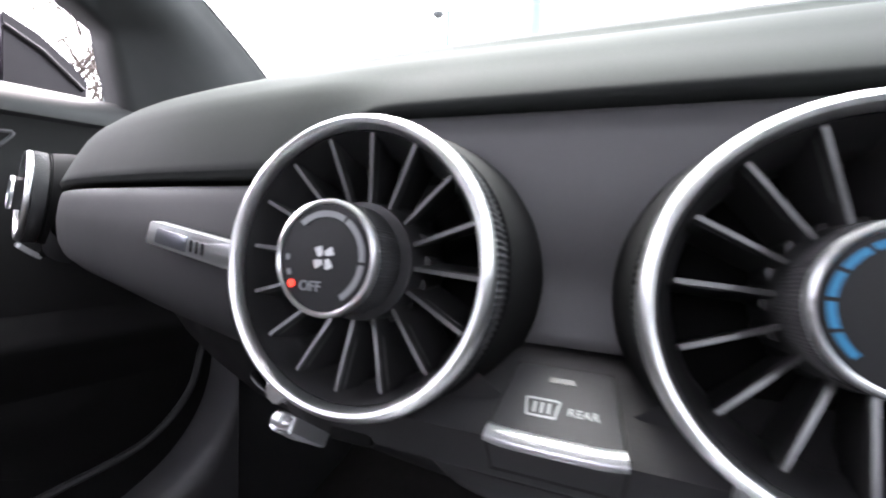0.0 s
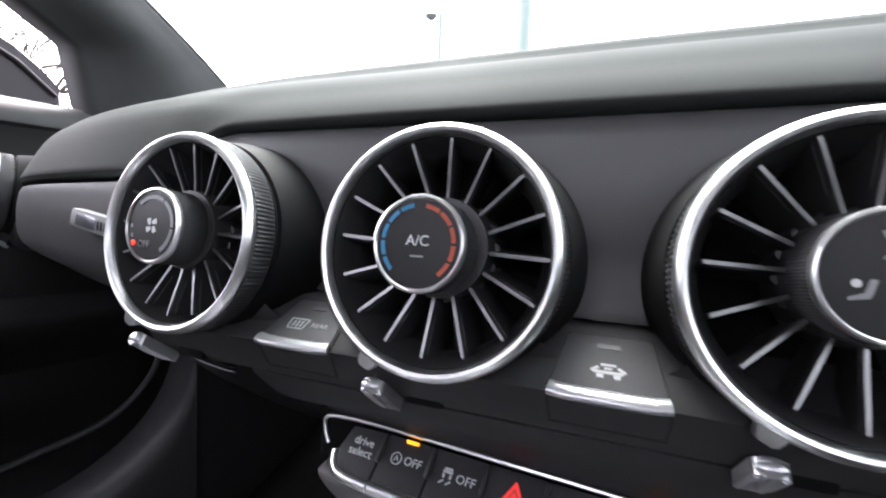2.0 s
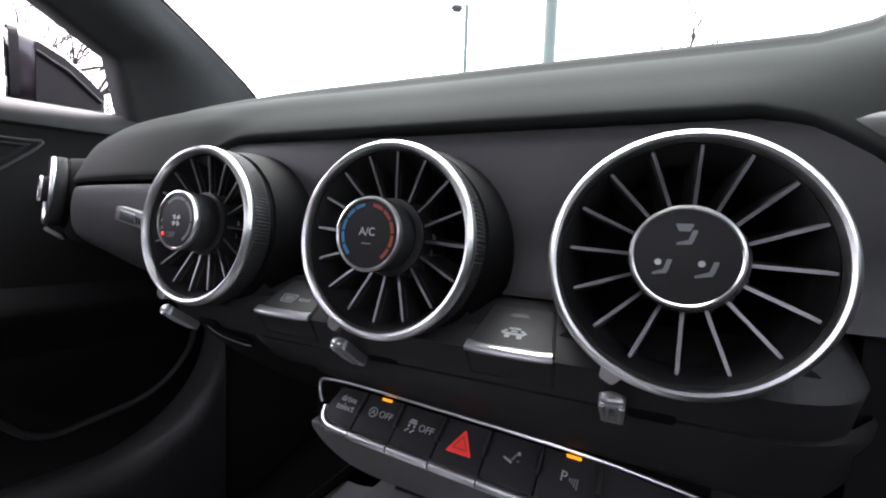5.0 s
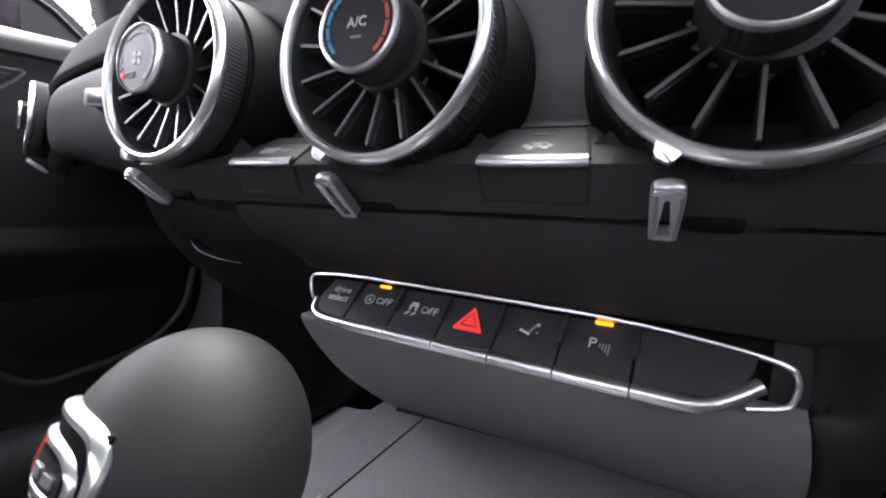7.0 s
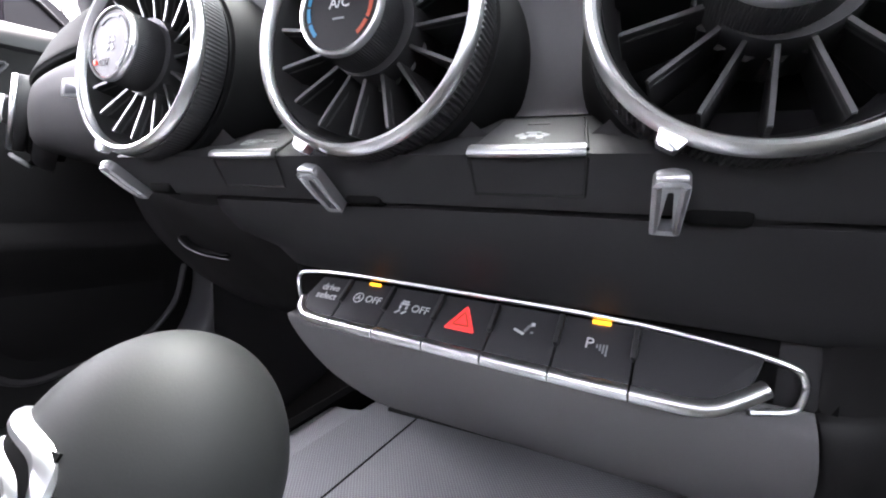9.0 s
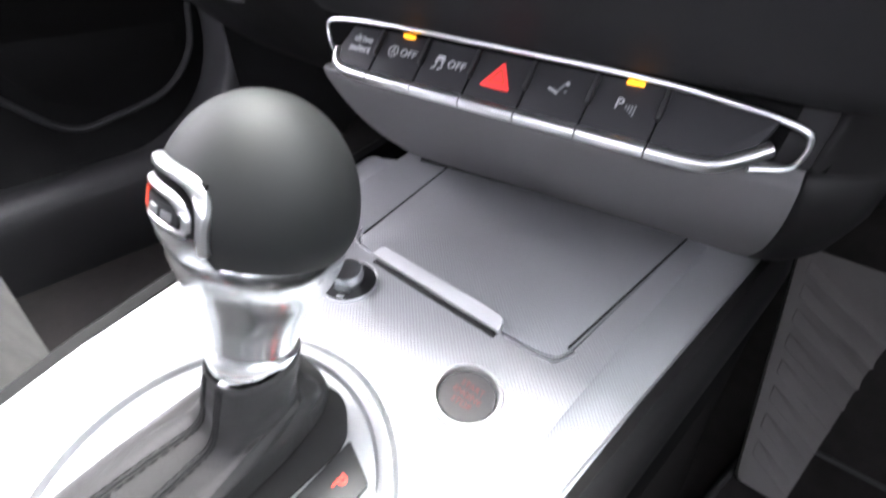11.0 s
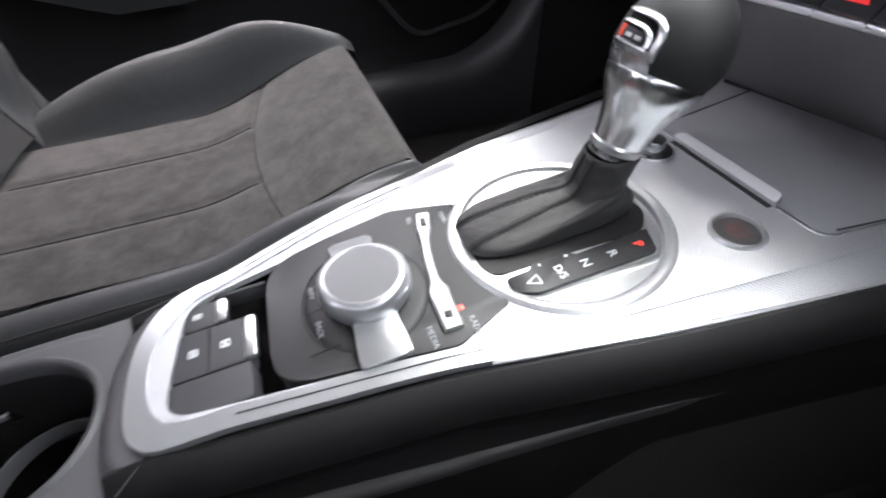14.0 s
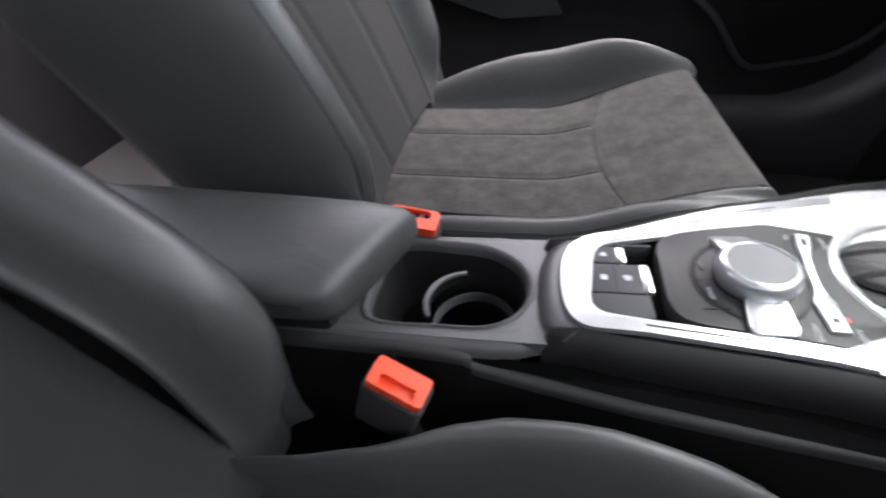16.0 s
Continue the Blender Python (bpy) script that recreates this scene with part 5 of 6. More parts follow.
for text, x, y in (("NAV", -0.018, -0.2795), ("BACK", 0.010, -0.2790)):
    lettering(text, 0.0046, DIMPRINT, pad, invp @ Matrix.Translation((x, y, TOP + 0.0043)))
part("key_gap", tube([Vector((-0.0045, -0.270, TOP + 0.0042)), Vector((-0.0040, -0.2850, TOP + 0.0030))], 0.0005, 5), SEAM, pad, "", True)
part("key_gap", tube([Vector((0.0235 + 0.0 * a, -0.270 - 0.016 * a, TOP + 0.0040 - 0.0014 * a)) for a in (0, 0.5, 1)], 0.0005, 5), SEAM, pad, "", True)
part("key_gap", tube([Vector((-0.0065 + 0.0418 * math.cos(a), -0.249 + 0.0378 * math.sin(a), TOP + 0.0014)) for a in np.linspace(radians(150), radians(310), 24)], 0.0006, 5), SEAM, pad, "", True)

# ---- parking brake keys ----
keys = thing("parking_brake_keys", pose(-0.008, -0.338, TOP - 0.012), "dark parking brake and hold keys with chrome tips", "switch panel")
part("well_floor", prism(rounded(((-0.048, -0.372), (0.034, -0.372), (0.042, -0.284), (-0.058, -0.284)), 0.012), TOP - 0.022, TOP - 0.019), RECESS_SHADE, keys, "", True)
for x0, x1, y0, y1, tip in ((-0.0225, 0.0085, -0.3580, -0.3175, True), (-0.0430, -0.0235, -0.3540, -0.3330, True), (0.0095, 0.0320, -0.3580, -0.3170, False)):
    k = part("key", moved(prism(rounded(((x0, y0), (x1, y0), (x1, y1), (x0, y1)), 0.0025, 3), -0.014, 0.0, 0.001), Matrix.Translation((0, 0, TOP - 0.001))), KEY, keys, "dark key", True)
    if tip:
        part("tip", moved(box((x1 - x0 - 0.001, 0.0072, 0.0058), ((x0 + x1) / 2, y1 + 0.0005, 0), 0.0022), Matrix.Translation((0, 0, TOP - 0.0025))), CHROME, k, "bright chrome tip", True)
    for y in ([y0 + 0.0105, y0 + 0.0275] if x1 - x0 > 0.03 else [y0 + 0.008] if tip else []):
        cx = (x0 + x1) / 2
        w = 0.0042 if x1 - x0 > 0.03 else 0.003
        for a, b, c, d in ((0, 0.0022, w, 0.0006), (0, -0.0022, w, 0.0006), (-w / 2, 0, 0.0006, 0.0044), (w / 2, 0, 0.0006, 0.0044), (0, 0, w * 0.6, 0.0016)):
            part("symbol", moved(box((c, d, 0.0003)), Matrix.Translation((cx + a, y + b, TOP - 0.0008))), PRINT, k, "", True)
    if x1 - x0 > 0.03:
        part("groove", moved(box((x1 - x0 - 0.002, 0.0012, 0.0006)), Matrix.Translation(((x0 + x1) / 2, y0 + 0.0188, TOP - 0.0010))), SEAM, k, "", True)
part("divider", moved(box((0.0025, 0.030, 0.012), (0, 0, 0), 0.0008), Matrix.Translation((-0.0465, -0.322, TOP - 0.008))), KEY, keys, "", True)

# ---- armrest ----
def slant(x, y):
    return y - 0.046 * max(0.0, min(1.0, (x + 0.044) / 0.112)) * smooth01((y + 0.68) / 0.14)


armrest = thing("armrest", pose(0.012, -0.68, 0.556), "closed black leather centre armrest with rounded front", "armrest")
rings = []
for y, z, h, w in ((-0.494, 0.604, 0.012, 0.044), (-0.498, 0.606, 0.019, 0.051), (-0.508, 0.608, 0.023, 0.0545), (-0.54, 0.611, 0.026, 0.056), (-0.62, 0.616, 0.028, 0.057), (-0.74, 0.622, 0.030, 0.058), (-0.86, 0.628, 0.030, 0.058), (-0.94, 0.630, 0.028, 0.055)):
    ring = []
    for i in range(40):
        a = 2 * math.pi * i / 40
        c, s = math.copysign(abs(math.cos(a)) ** 0.42, math.cos(a)), math.copysign(abs(math.sin(a)) ** 0.6, math.sin(a))
        crown = 0.004 * (1 - c * c) if s > 0 else 0
        ring.append(Vector((0.012 + w * c, slant(0.012 + w * c, y), z - 0.006 + h * s * (0.75 if s > 0 else 1.0) + crown)))
    rings.append(ring)
part("cushion", loft(rings, True, True), LEATHER, armrest, "smooth black leather pad", True, 60)
part("seam", tube([Vector((0.012 + 0.0555, slant(0.0675, y), z)) for y, z in ((-0.512, 0.6035), (-0.54, 0.606), (-0.62, 0.611), (-0.74, 0.617), (-0.9, 0.623))], 0.0010, 6), SEAM, armrest, "", True)
for dz in (0.0022, -0.0022):
    part("stitch_line", tube([Vector((0.012 + 0.0562, slant(0.0682, y), z + dz)) for y, z in ((-0.512, 0.6035), (-0.54, 0.606), (-0.62, 0.611), (-0.74, 0.617), (-0.9, 0.623))], 0.0006, 6), STITCH, armrest, "", True)
part("hinge_base", moved(box((0.085, 0.36, 0.05), (0.008, -0.735, 0.565), 0.006), Matrix()), LOWER, armrest, "black base under the pad", True)


# ---- seats ----
def seat(m, label, slim=0, lean_angle=21.0, wide_in=0.0, back_y=-0.285):
    """A sports seat: x across, y forward, z up; the hip line is at the origin."""
    s = thing("car_seat", m, label, "car seat", "front seats")

    def sheet(f, us, vs):
        return [[Vector(f(u, v)) for u in us] for v in vs]

    def centre(u, v):
        x = u * (0.150 + 0.012 * smooth01(v))
        y = -0.30 + 0.462 * v
        z = 0.498 + 0.012 * (1 - v) ** 2 + 0.056 * smooth01((v - 0.45) / 0.5) - 0.006 * u * u * 0
        if v > 0.93:
            z -= 0.14 * ((v - 0.93) / 0.07) ** 2 * 0.62
            y -= 0.004 * ((v - 0.93) / 0.07)
        for c in (-0.42, 0.42):
            z -= 0.004 * math.exp(-((u - c) / 0.03) ** 2) * (1 if v < 0.62 else 0)
        z -= 0.004 * math.exp(-((v - 0.62 - 0.05 * u * u) / 0.012) ** 2)
        return (x, y, z - 0.5)

    part("cushion", loft(sheet(centre, np.linspace(-1, 1, 49), np.linspace(0, 1.0, 72))), SUEDE, s, "worn grey suede seat cushion", False, 80)
    for u in (-0.42, 0.42):
        part("seam", tube([Vector(centre(u, v)) + Vector((0, 0, 0.0012)) for v in np.linspace(0.02, 0.615, 24)], 0.0011, 5), SEAM, s)
    part("seam", tube([Vector(centre(u, 0.62 + 0.05 * u * u)) + Vector((0, 0, 0.0012)) for u in np.linspace(-0.98, 0.98, 30)], 0.0009, 5), SEAM, s)
    for sgn in (-1, 1):
        rings = []
        for v in np.linspace(0, 1, 40):
            y = -0.30 + 0.435 * v
            inner = sgn * (0.149 + 0.012 * smooth01(v))
            tall = 0.006 if sgn == slim else 0.070
            high = 0.014 + tall * math.sin(math.pi * (0.04 + 0.88 * v)) ** 0.8 - 0.022 * smooth01((v - 0.68) / 0.32)
            base = 0.498 + 0.056 * smooth01((v - 0.48) / 0.5) * 0.9 - 0.5
            wide = 0.064 - 0.038 * smooth01((v - 0.55) / 0.45)
            if sgn == slim:
                wide = 0.040 - 0.016 * smooth01((v - 0.5) / 0.5)
            if wide_in and sgn < 0:
                wide = wide_in * lerp(((0, 0.25), (0.30, 0.30), (0.42, 0.48), (0.53, 0.88), (0.62, 1.0), (0.77, 0.84), (0.91, 0.60), (1, 0.34)), v)
            pts = [(0.0, 0.001), (0.010, 0.004), (0.024, high * 0.75), (0.038, high), (0.052, high * 0.92), (0.064, high * 0.55), (0.071, 0.0), (0.072, -0.06), (0.066, -0.12)]
            ring = spline([(inner + sgn * a * wide / 0.064, y, base + b) for a, b in pts], 3)
            rings.append([Vector(p) for p in ring])
        last = rings[-1]
        mid = sum(last, Vector()) / len(last)
        rings.append([p.lerp(mid, 0.35) + Vector((0, 0.014, -0.006)) for p in last])
        rings.append([p.lerp(mid, 0.9) + Vector((0, 0.018, -0.012)) for p in last])
        part("bolster", loft(rings), LEATHER, s, "black leather side bolster", False, 80)
        part("piping", tube([r[0] + Vector((sgn * 0.001, 0, 0.0025)) for r in rings[1:-3]], 0.0014, 6), SEAM, s)
        crest = [r[15] + Vector((sgn * 0.0012, 0, 0.0004)) for r in rings[2:-3]]
        part("stitch_line", tube(crest, 0.0008, 5), SEAM, s)
    part("base_skirt", moved(box((0.36, 0.40, 0.17), (0, -0.08, -0.135), 0.02), Matrix()), LOWER, s, "black seat base")
    # backrest
    lean = math.tan(radians(lean_angle))

    def back(u, t, lift=0.0):
        z = 0.02 + 0.60 * t
        w = 0.162 + 0.010 * math.sin(math.pi * t)
        y = back_y - z * lean + 0.012 * math.sin(math.pi * min(1, t * 1.6)) + lift
        return (u * w, y, z)

    def panel(u, t):
        x, y, z = back(u, t)
        dip = 0.012 * u * u
        for c in (-0.40, 0.40):
            dip -= 0.005 * math.exp(-((u - c) / 0.035) ** 2)
        return (x, y + dip, z)

    part("backrest", loft(sheet(panel, np.linspace(-1, 1, 49), np.linspace(0, 1, 40))), SUEDE_DARK, s, "dark grey backrest panel", False, 80)
    for sgn in (-1, 1):
        rings = []
        for t in np.linspace(-0.03, 1.0, 36):
            x, y, z = back(sgn, t)
            k = (0.45 + 0.55 * math.sin(math.pi * min(1, max(0, 0.12 + 0.75 * t)))) * (0.25 + 0.75 * smooth01((t + 0.03) / 0.22))
            wide = 0.85 + 0.15 * k
            if wide_in:   # the driver's bolster swells out above the cushion
                y += 0.034 * math.exp(-((t - 0.26) / 0.13) ** 2) - 0.022 * (1 - smooth01((t + 0.03) / 0.14))
            pts = [(0.0, 0.011), (0.008, 0.016), (0.024, 0.052 * k + 0.01), (0.042, 0.066 * k + 0.008), (0.058, 0.060 * k + 0.004), (0.072, 0.030), (0.082, -0.030), (0.084, -0.100), (0.070, -0.165), (0.03, -0.19)]
            rings.append([Vector(p) for p in spline([(x + sgn * a * wide, y + b, z) for a, b in pts], 3)])
        part("back_bolster", loft(rings), LEATHER, s, "black leather backrest bolster", False, 80)
        part("back_piping", tube([r[0] + Vector((sgn * 0.001, 0.002, 0)) for r in rings[1:-1]], 0.0014, 6), SEAM, s)
        part("back_stitch", tube([r[12] + Vector((0, 0.0008, 0)) for r in rings[1:-1]], 0.0008, 5), SEAM, s)
    part("back_shell", loft([[Vector((u * 0.225, back_y - z * lean - 0.10 + 0.02 * u * u, z)) for u in np.linspace(-1, 1, 13)] for z in np.linspace(0.0, 0.62, 8)]), LOWER, s, "black back shell")
    part("hinge_cover", moved(box((0.03, 0.09, 0.07), (-0.225, -0.30, -0.005), 0.012), Matrix()), TRIM, s)
    part("hinge_cover", moved(box((0.03, 0.09, 0.07), (0.225, -0.30, -0.005), 0.012), Matrix()), TRIM, s)
    return s


SUEDE_DARK = surface("dark_grey_suede", (0.021, 0.0208, 0.0212), 0.9, grain=1600, bump=0.3, vary=0.25, cloud=20, sheen=0.05, spec=0.15)
passenger = seat(pose(-0.330, -0.305, 0.5), "empty sports seat in grey suede and black leather", 1, 22.0)
driver = seat(pose(0.300, -0.385, 0.462), "empty driver's sports seat in black leather beside the console", 0, 29.0, 0.053, -0.212)


def buckle(m, label, stalk, floor):
    b = thing("seat_belt_buckle", m, label, "seat belt buckle", "seat belt buckles")
    part("case", box((0.029, 0.053, 0.066), (0, 0, -0.0355), 0.005, 3), FASCIA, b, "black buckle case")
    rim = rounded(((-0.0125, -0.0235), (0.0125, -0.0235), (0.0125, 0.0235), (-0.0125, 0.0235)), 0.004)
    slot = rounded(((-0.0105, -0.0150), (-0.0010, -0.0150), (-0.0010, 0.0150), (-0.0105, 0.0150)), 0.002)
    part("release", holed(rim, [slot], -0.006, 0.006), ORANGE, b, "bright orange-red release button")
    part("slot_floor", box((0.010, 0.031, 0.004), (-0.0055, 0, -0.001), 0.0005), floor, b)
    for y in (-0.006, 0.006) if floor == LOWER else ():
        part("catch", box((0.006, 0.004, 0.003), (-0.006, y, 0.001), 0.001), CHROME, b)
    part("window", box((0.002, 0.016, 0.010), (0.0132, 0, -0.026), 0.002), SEAM, b)
    part("stalk", loft([[Vector((x, y, 0)) + Vector(stalk) * t + Vector((0, 0, -0.058 * 1)) for x, y in ((-0.009, -0.020), (0.009, -0.020), (0.009, 0.020), (-0.009, 0.020))] for t in (0.0, 0.5, 1.0)], True, True), LOWER, b, "black stalk")
    return b


buckle(Matrix.Translation((0.098, -0.487, 0.570)) @ Matrix.Scale(0.86, 4) @ Matrix.Rotation(radians(3), 4, "Y") @ Matrix.Rotation(radians(-20), 4, "X") @ Matrix.Rotation(radians(166), 4, "Z"), "orange-red driver's seat belt buckle on a black stalk", (0.03, -0.04, -0.12), ORANGE)
buckle(Matrix.Translation((-0.074, -0.515, 0.572)) @ Matrix.Rotation(radians(-12), 4, "X") @ Matrix.Rotation(radians(8), 4, "Y"), "orange-red passenger's seat belt buckle beside the cup holder", (-0.02, -0.03, -0.10), LOWER)

# ---- floor, sills, doors, roof ----
floor = part("floor", loft([[Vector((x, y, z)) for x in np.linspace(-0.76, 0.76, 20)] for y, z in ((-1.5, 0.30), (-0.55, 0.27), (0.0, 0.25), (0.30, 0.25), (0.48, 0.32), (0.62, 0.45), (0.70, 0.62), (0.74, 0.88))]), CARPET)
tagged(floor, "black carpeted car floor rising to the bulkhead", "floor", kind="structure")
mat = thing("floor_mat", pose(0.37, 0.12, 0.258), "dark carpet driver's floor mat with black piping", "floor mat")
part("mat_sheet", prism(rounded(((0.19, -0.08), (0.62, -0.08), (0.62, 0.32), (0.24, 0.32), (0.20, 0.18)), 0.03), 0.256, 0.266, 0.003), CARPET, mat, "", True)
MAT_LINE = rounded(((0.19, -0.08), (0.62, -0.08), (0.62, 0.32), (0.24, 0.32), (0.20, 0.18)), 0.03)
part("piping", tube([Vector((x, y, 0.2655)) for x, y in MAT_LINE + MAT_LINE[:1]], 0.0035, 8), LEATHER, mat, "rounded black piping", True)
REST = Matrix(((1, -0.06, 0.0, 0.219), (0, 0.826, -0.563, 0.224), (0, 0.563, 0.826, 0.280), (0, 0, 0, 1)))
rest = thing("foot_rest", pose(0.24, 0.26, 0.30), "grey ribbed rubber foot rest beside the console", "foot rest")
part("plate", moved(prism(rounded(((0.0, 0.0), (0.041, 0.0), (0.066, 0.150), (0.092, 0.27), (-0.02, 0.27)), 0.006), -0.012, 0.0, 0.002), REST), RUBBER, rest, "worn grey rubber plate", True)
for i in range(8):
    y = 0.030 + i * 0.030
    x0, x1 = 0.007 - 0.06 * y, 0.036 + 0.165 * y
    part("rib", moved(prism(rounded(((x0, y), (x1, y - 0.75 * (x1 - x0) * 0.8), (x1, y - 0.75 * (x1 - x0) * 0.8 + 0.017), (x0, y + 0.017)), 0.002, 3), -0.001, 0.0022, 0.0008), REST), RUBBER, rest, "", True)

for ob in [o for o in bpy.data.objects if not o.parent and o.name.split(".")[0] in ("centre_console", "tunnel_ledge", "tray_lid", "start_button", "volume_knob", "gear_selector", "control_pad", "parking_brake_keys", "armrest", "car_seat", "seat_belt_buckle", "floor_mat", "foot_rest")]:
    ob.matrix_basis = LAY @ ob.matrix_basis

door = thing("door", pose(-0.74, -0.2, 0.33), "black passenger door panel with grey armrest and pocket", "car door", kind="structure")
rings = []
for y in np.linspace(-0.95, 0.40, 30):
    rings.append([Vector((x, y, z)) for x, z in ((-0.83, 0.945), (-0.80, 0.954), (-0.735, 0.948), (-0.712, 0.936), (-0.703, 0.922), (-0.704, 0.912), (-0.712, 0.907))])
part("upper_ledge", loft(rings), LEDGE, door, "padded grey ledge below the window", True, 50)
rings = []
for y in np.linspace(-0.95, 0.40, 30):
    rings.append([Vector((x, y, z)) for x, z in ((-0.710, 0.909), (-0.718, 0.895), (-0.728, 0.86), (-0.732, 0.76), (-0.735, 0.68))])
part("upper_panel", loft(rings), LOWER, door, "dark upper door panel", True, 50)
rings = []
for y in np.linspace(-0.95, 0.42, 30):
    arm = 0.055 * (1 - smooth01((y + 0.30) / 0.28))
    rings.append([Vector((x, y, z)) for x, z in ((-0.738, 0.70), (-0.735 + arm, 0.672), (-0.715 + arm, 0.655), (-0.712 + arm, 0.640), (-0.735 + arm * 0.3, 0.61), (-0.750, 0.55), (-0.742, 0.44), (-0.735, 0.40), (-0.72, 0.385))])
part("lower_panel", loft(rings), LOWER, door, "black lower door panel", True, 50)
pocket = spline([(-0.42, 0.62), (-0.20, 0.598), (-0.10, 0.545), (-0.015, 0.452), (0.06, 0.452), (0.145, 0.475), (0.20, 0.53), (0.22, 0.60)], 6)
part("pocket_edge", tube([Vector((-0.738, y, z)) for y, z in pocket], 0.0055, 8), TRIM, door, "raised edge of the door pocket", True)
part("speaker_grille", moved(prism([(p[0], p[1]) for p in spline([(-0.05, 0.56), (-0.01, 0.485), (0.07, 0.47), (0.15, 0.50), (0.19, 0.57), (0.13, 0.62), (0.02, 0.63)], 5, True)], 0.0, 0.004, 0.001), Matrix(((0, 0, 1, -0.748), (1, 0, 0, 0), (0, 1, 0, 0), (0, 0, 0, 1)))), LOWER, door, "black speaker grille", True)
part("armrest_panel", loft([[Vector((-0.668 + dx, y, z)) for y, z in ((-0.62, 0.655), (-0.43, 0.655), (-0.385, 0.565), (-0.50, 0.560), (-0.62, 0.60))] for dx in (-0.03, -0.002, 0.0)], True, True), SUEDE_DARK, door, "grey padded armrest panel", True)
for inset in (0.0, 0.012):
    wedge = spline(((-0.16, 0.892 - inset * 0.6), (-0.02, 0.8905 - inset * 0.6), (0.006 - inset * 1.6, 0.887 - inset * 0.6), (-0.045 - inset * 1.2, 0.840), (-0.12 - inset * 1.2, 0.775)), 5)
    part("panel_line", tube([Vector((-0.7185 - 0.09 * (0.89 - z), y, z)) for y, z in wedge], 0.0021, 6), TRIM if inset == 0 else SEAM, door, "raised edge of a wedge-shaped panel", True)
SILL = ((-0.745, 0.39), (-0.715, 0.3935), (-0.690, 0.3905), (-0.672, 0.382), (-0.664, 0.366), (-0.662, 0.34), (-0.662, 0.25))
run = [(y, 0.0, 0.0) for y in np.linspace(-0.9, 0.04, 12)] + [(0.04 + 0.19 * math.sin(a), 0.20 * (1 - math.cos(a)), 0.016 * math.sin(a)) for a in np.linspace(0.15, 1.5, 12)] + [(0.235, 0.36, 0.004), (0.255, 0.40, 0.0), (0.40, 0.42, -0.02), (0.80, 0.44, -0.04)]
sill = part("sill_trim", loft([[Vector((x + k, y, z + (r if z > 0.3 else 0))) for x, z in SILL] for y, r, k in run]), TRIM, angle=70)
tagged(sill, "black plastic door sill trim", "sill", kind="structure")

far_door = thing("door", pose(0.74, -0.2, 0.33), "black driver's side of the cabin, closed", "car door", kind="structure")
part("panel", loft([[Vector((x, y, z)) for x, z in ((0.83, 0.945), (0.80, 0.954), (0.735, 0.948), (0.712, 0.936), (0.70, 0.90), (0.735, 0.70), (0.74, 0.40), (0.72, 0.28))] for y in np.linspace(-1.5, 0.42, 8)]), LOWER, far_door, "", True)

# windscreen pillar with its cloth trim
pillar = thing("windscreen_pillar", pose(-0.72, 0.2, 0.93), "dark cloth-covered windscreen pillar", "pillar", kind="structure")
rightside = [(-0.715, 0.40, 0.93), (-0.70, 0.306, 1.024), (-0.66, 0.146, 1.117), (-0.60, -0.10, 1.235)]
leftside = [(-0.735, 0.128, 0.90), (-0.720, 0.110, 0.951), (-0.700, 0.090, 1.026), (-0.66, 0.006, 1.063), (-0.60, -0.20, 1.16)]
ra = spline(rightside, 8)
la = [np.array(leftside[i]) * (1 - t) + np.array(leftside[i + 1]) * t for i in range(4) for t in np.linspace(0, 1, 6, endpoint=False)] + [np.array(leftside[-1])]
rings = []
for a, b in zip(ra, la):
    a, b = Vector(a), Vector(b)
    mid = a.lerp(b, 0.42) + Vector((0.030, -0.012, -0.006))
    rings.append([a + Vector((-0.05, 0.02, 0.01)), a, a.lerp(mid, 0.15) + Vector((0.004, 0, 0)), mid, b.lerp(mid, 0.25) + Vector((0.004, 0, 0)), b, b + Vector((-0.05, -0.005, 0.01))])
part("trim_cover", loft([[Vector(p) for p in spline(r, 3)] for r in rings]), PILLAR, pillar, "soft dark pillar cover", True, 60)
part("frit_edge", tube([Vector(p) + Vector((-0.004, 0.004, 0.002)) for p in ra], 0.004, 6), SEAM, pillar, "black dotted glass edge", True)

window = thing("window_1", pose(0, 0.6, 0.9), "clear raked windscreen", "windscreen", kind="structure")
part("pane", loft([[Vector((x, y + 0.10 * (x / 0.7) ** 2 * -1, z)) for x in np.linspace(-0.70, 0.70, 12)] for y, z in ((0.78, 0.90), (0.42, 1.06), (0.05, 1.22))]), GLASS, window, "", True)
window = thing("window_2", pose(-0.75, -0.3, 0.93), "clear passenger side window", "side window", kind="structure")
ob = part("pane", loft([[Vector((x, y, z)) for x, z in ((-0.775, 0.93), (-0.74, 1.06), (-0.64, 1.21))] for y in np.linspace(-0.80, 0.15, 6)]), SIDEGLASS, window, "", True)
ob.visible_shadow = False

# unseen window; its dark pane holds light off the console and fascia
window = thing("window_3", pose(0.75, -0.3, 0.93), "unseen driver's side window, darkened to cut light", "side window", kind="structure")
part("pane", loft([[Vector((x, y, z)) for x, z in ((0.775, 0.93), (0.74, 1.06), (0.64, 1.21))] for y in np.linspace(-0.80, 0.15, 6)]), LIGHT_CUT, window, "", True)
window = thing("window_4", pose(0, -1.3, 1.0), "raked hatch window", "rear window", kind="structure")
ob = part("pane", loft([[Vector((x, y, z)) for x in (-0.60, 0.0, 0.60)] for y, z in ((-1.0, 1.20), (-1.48, 0.98))]), SIDEGLASS, window, "", True)
ob.visible_shadow = False

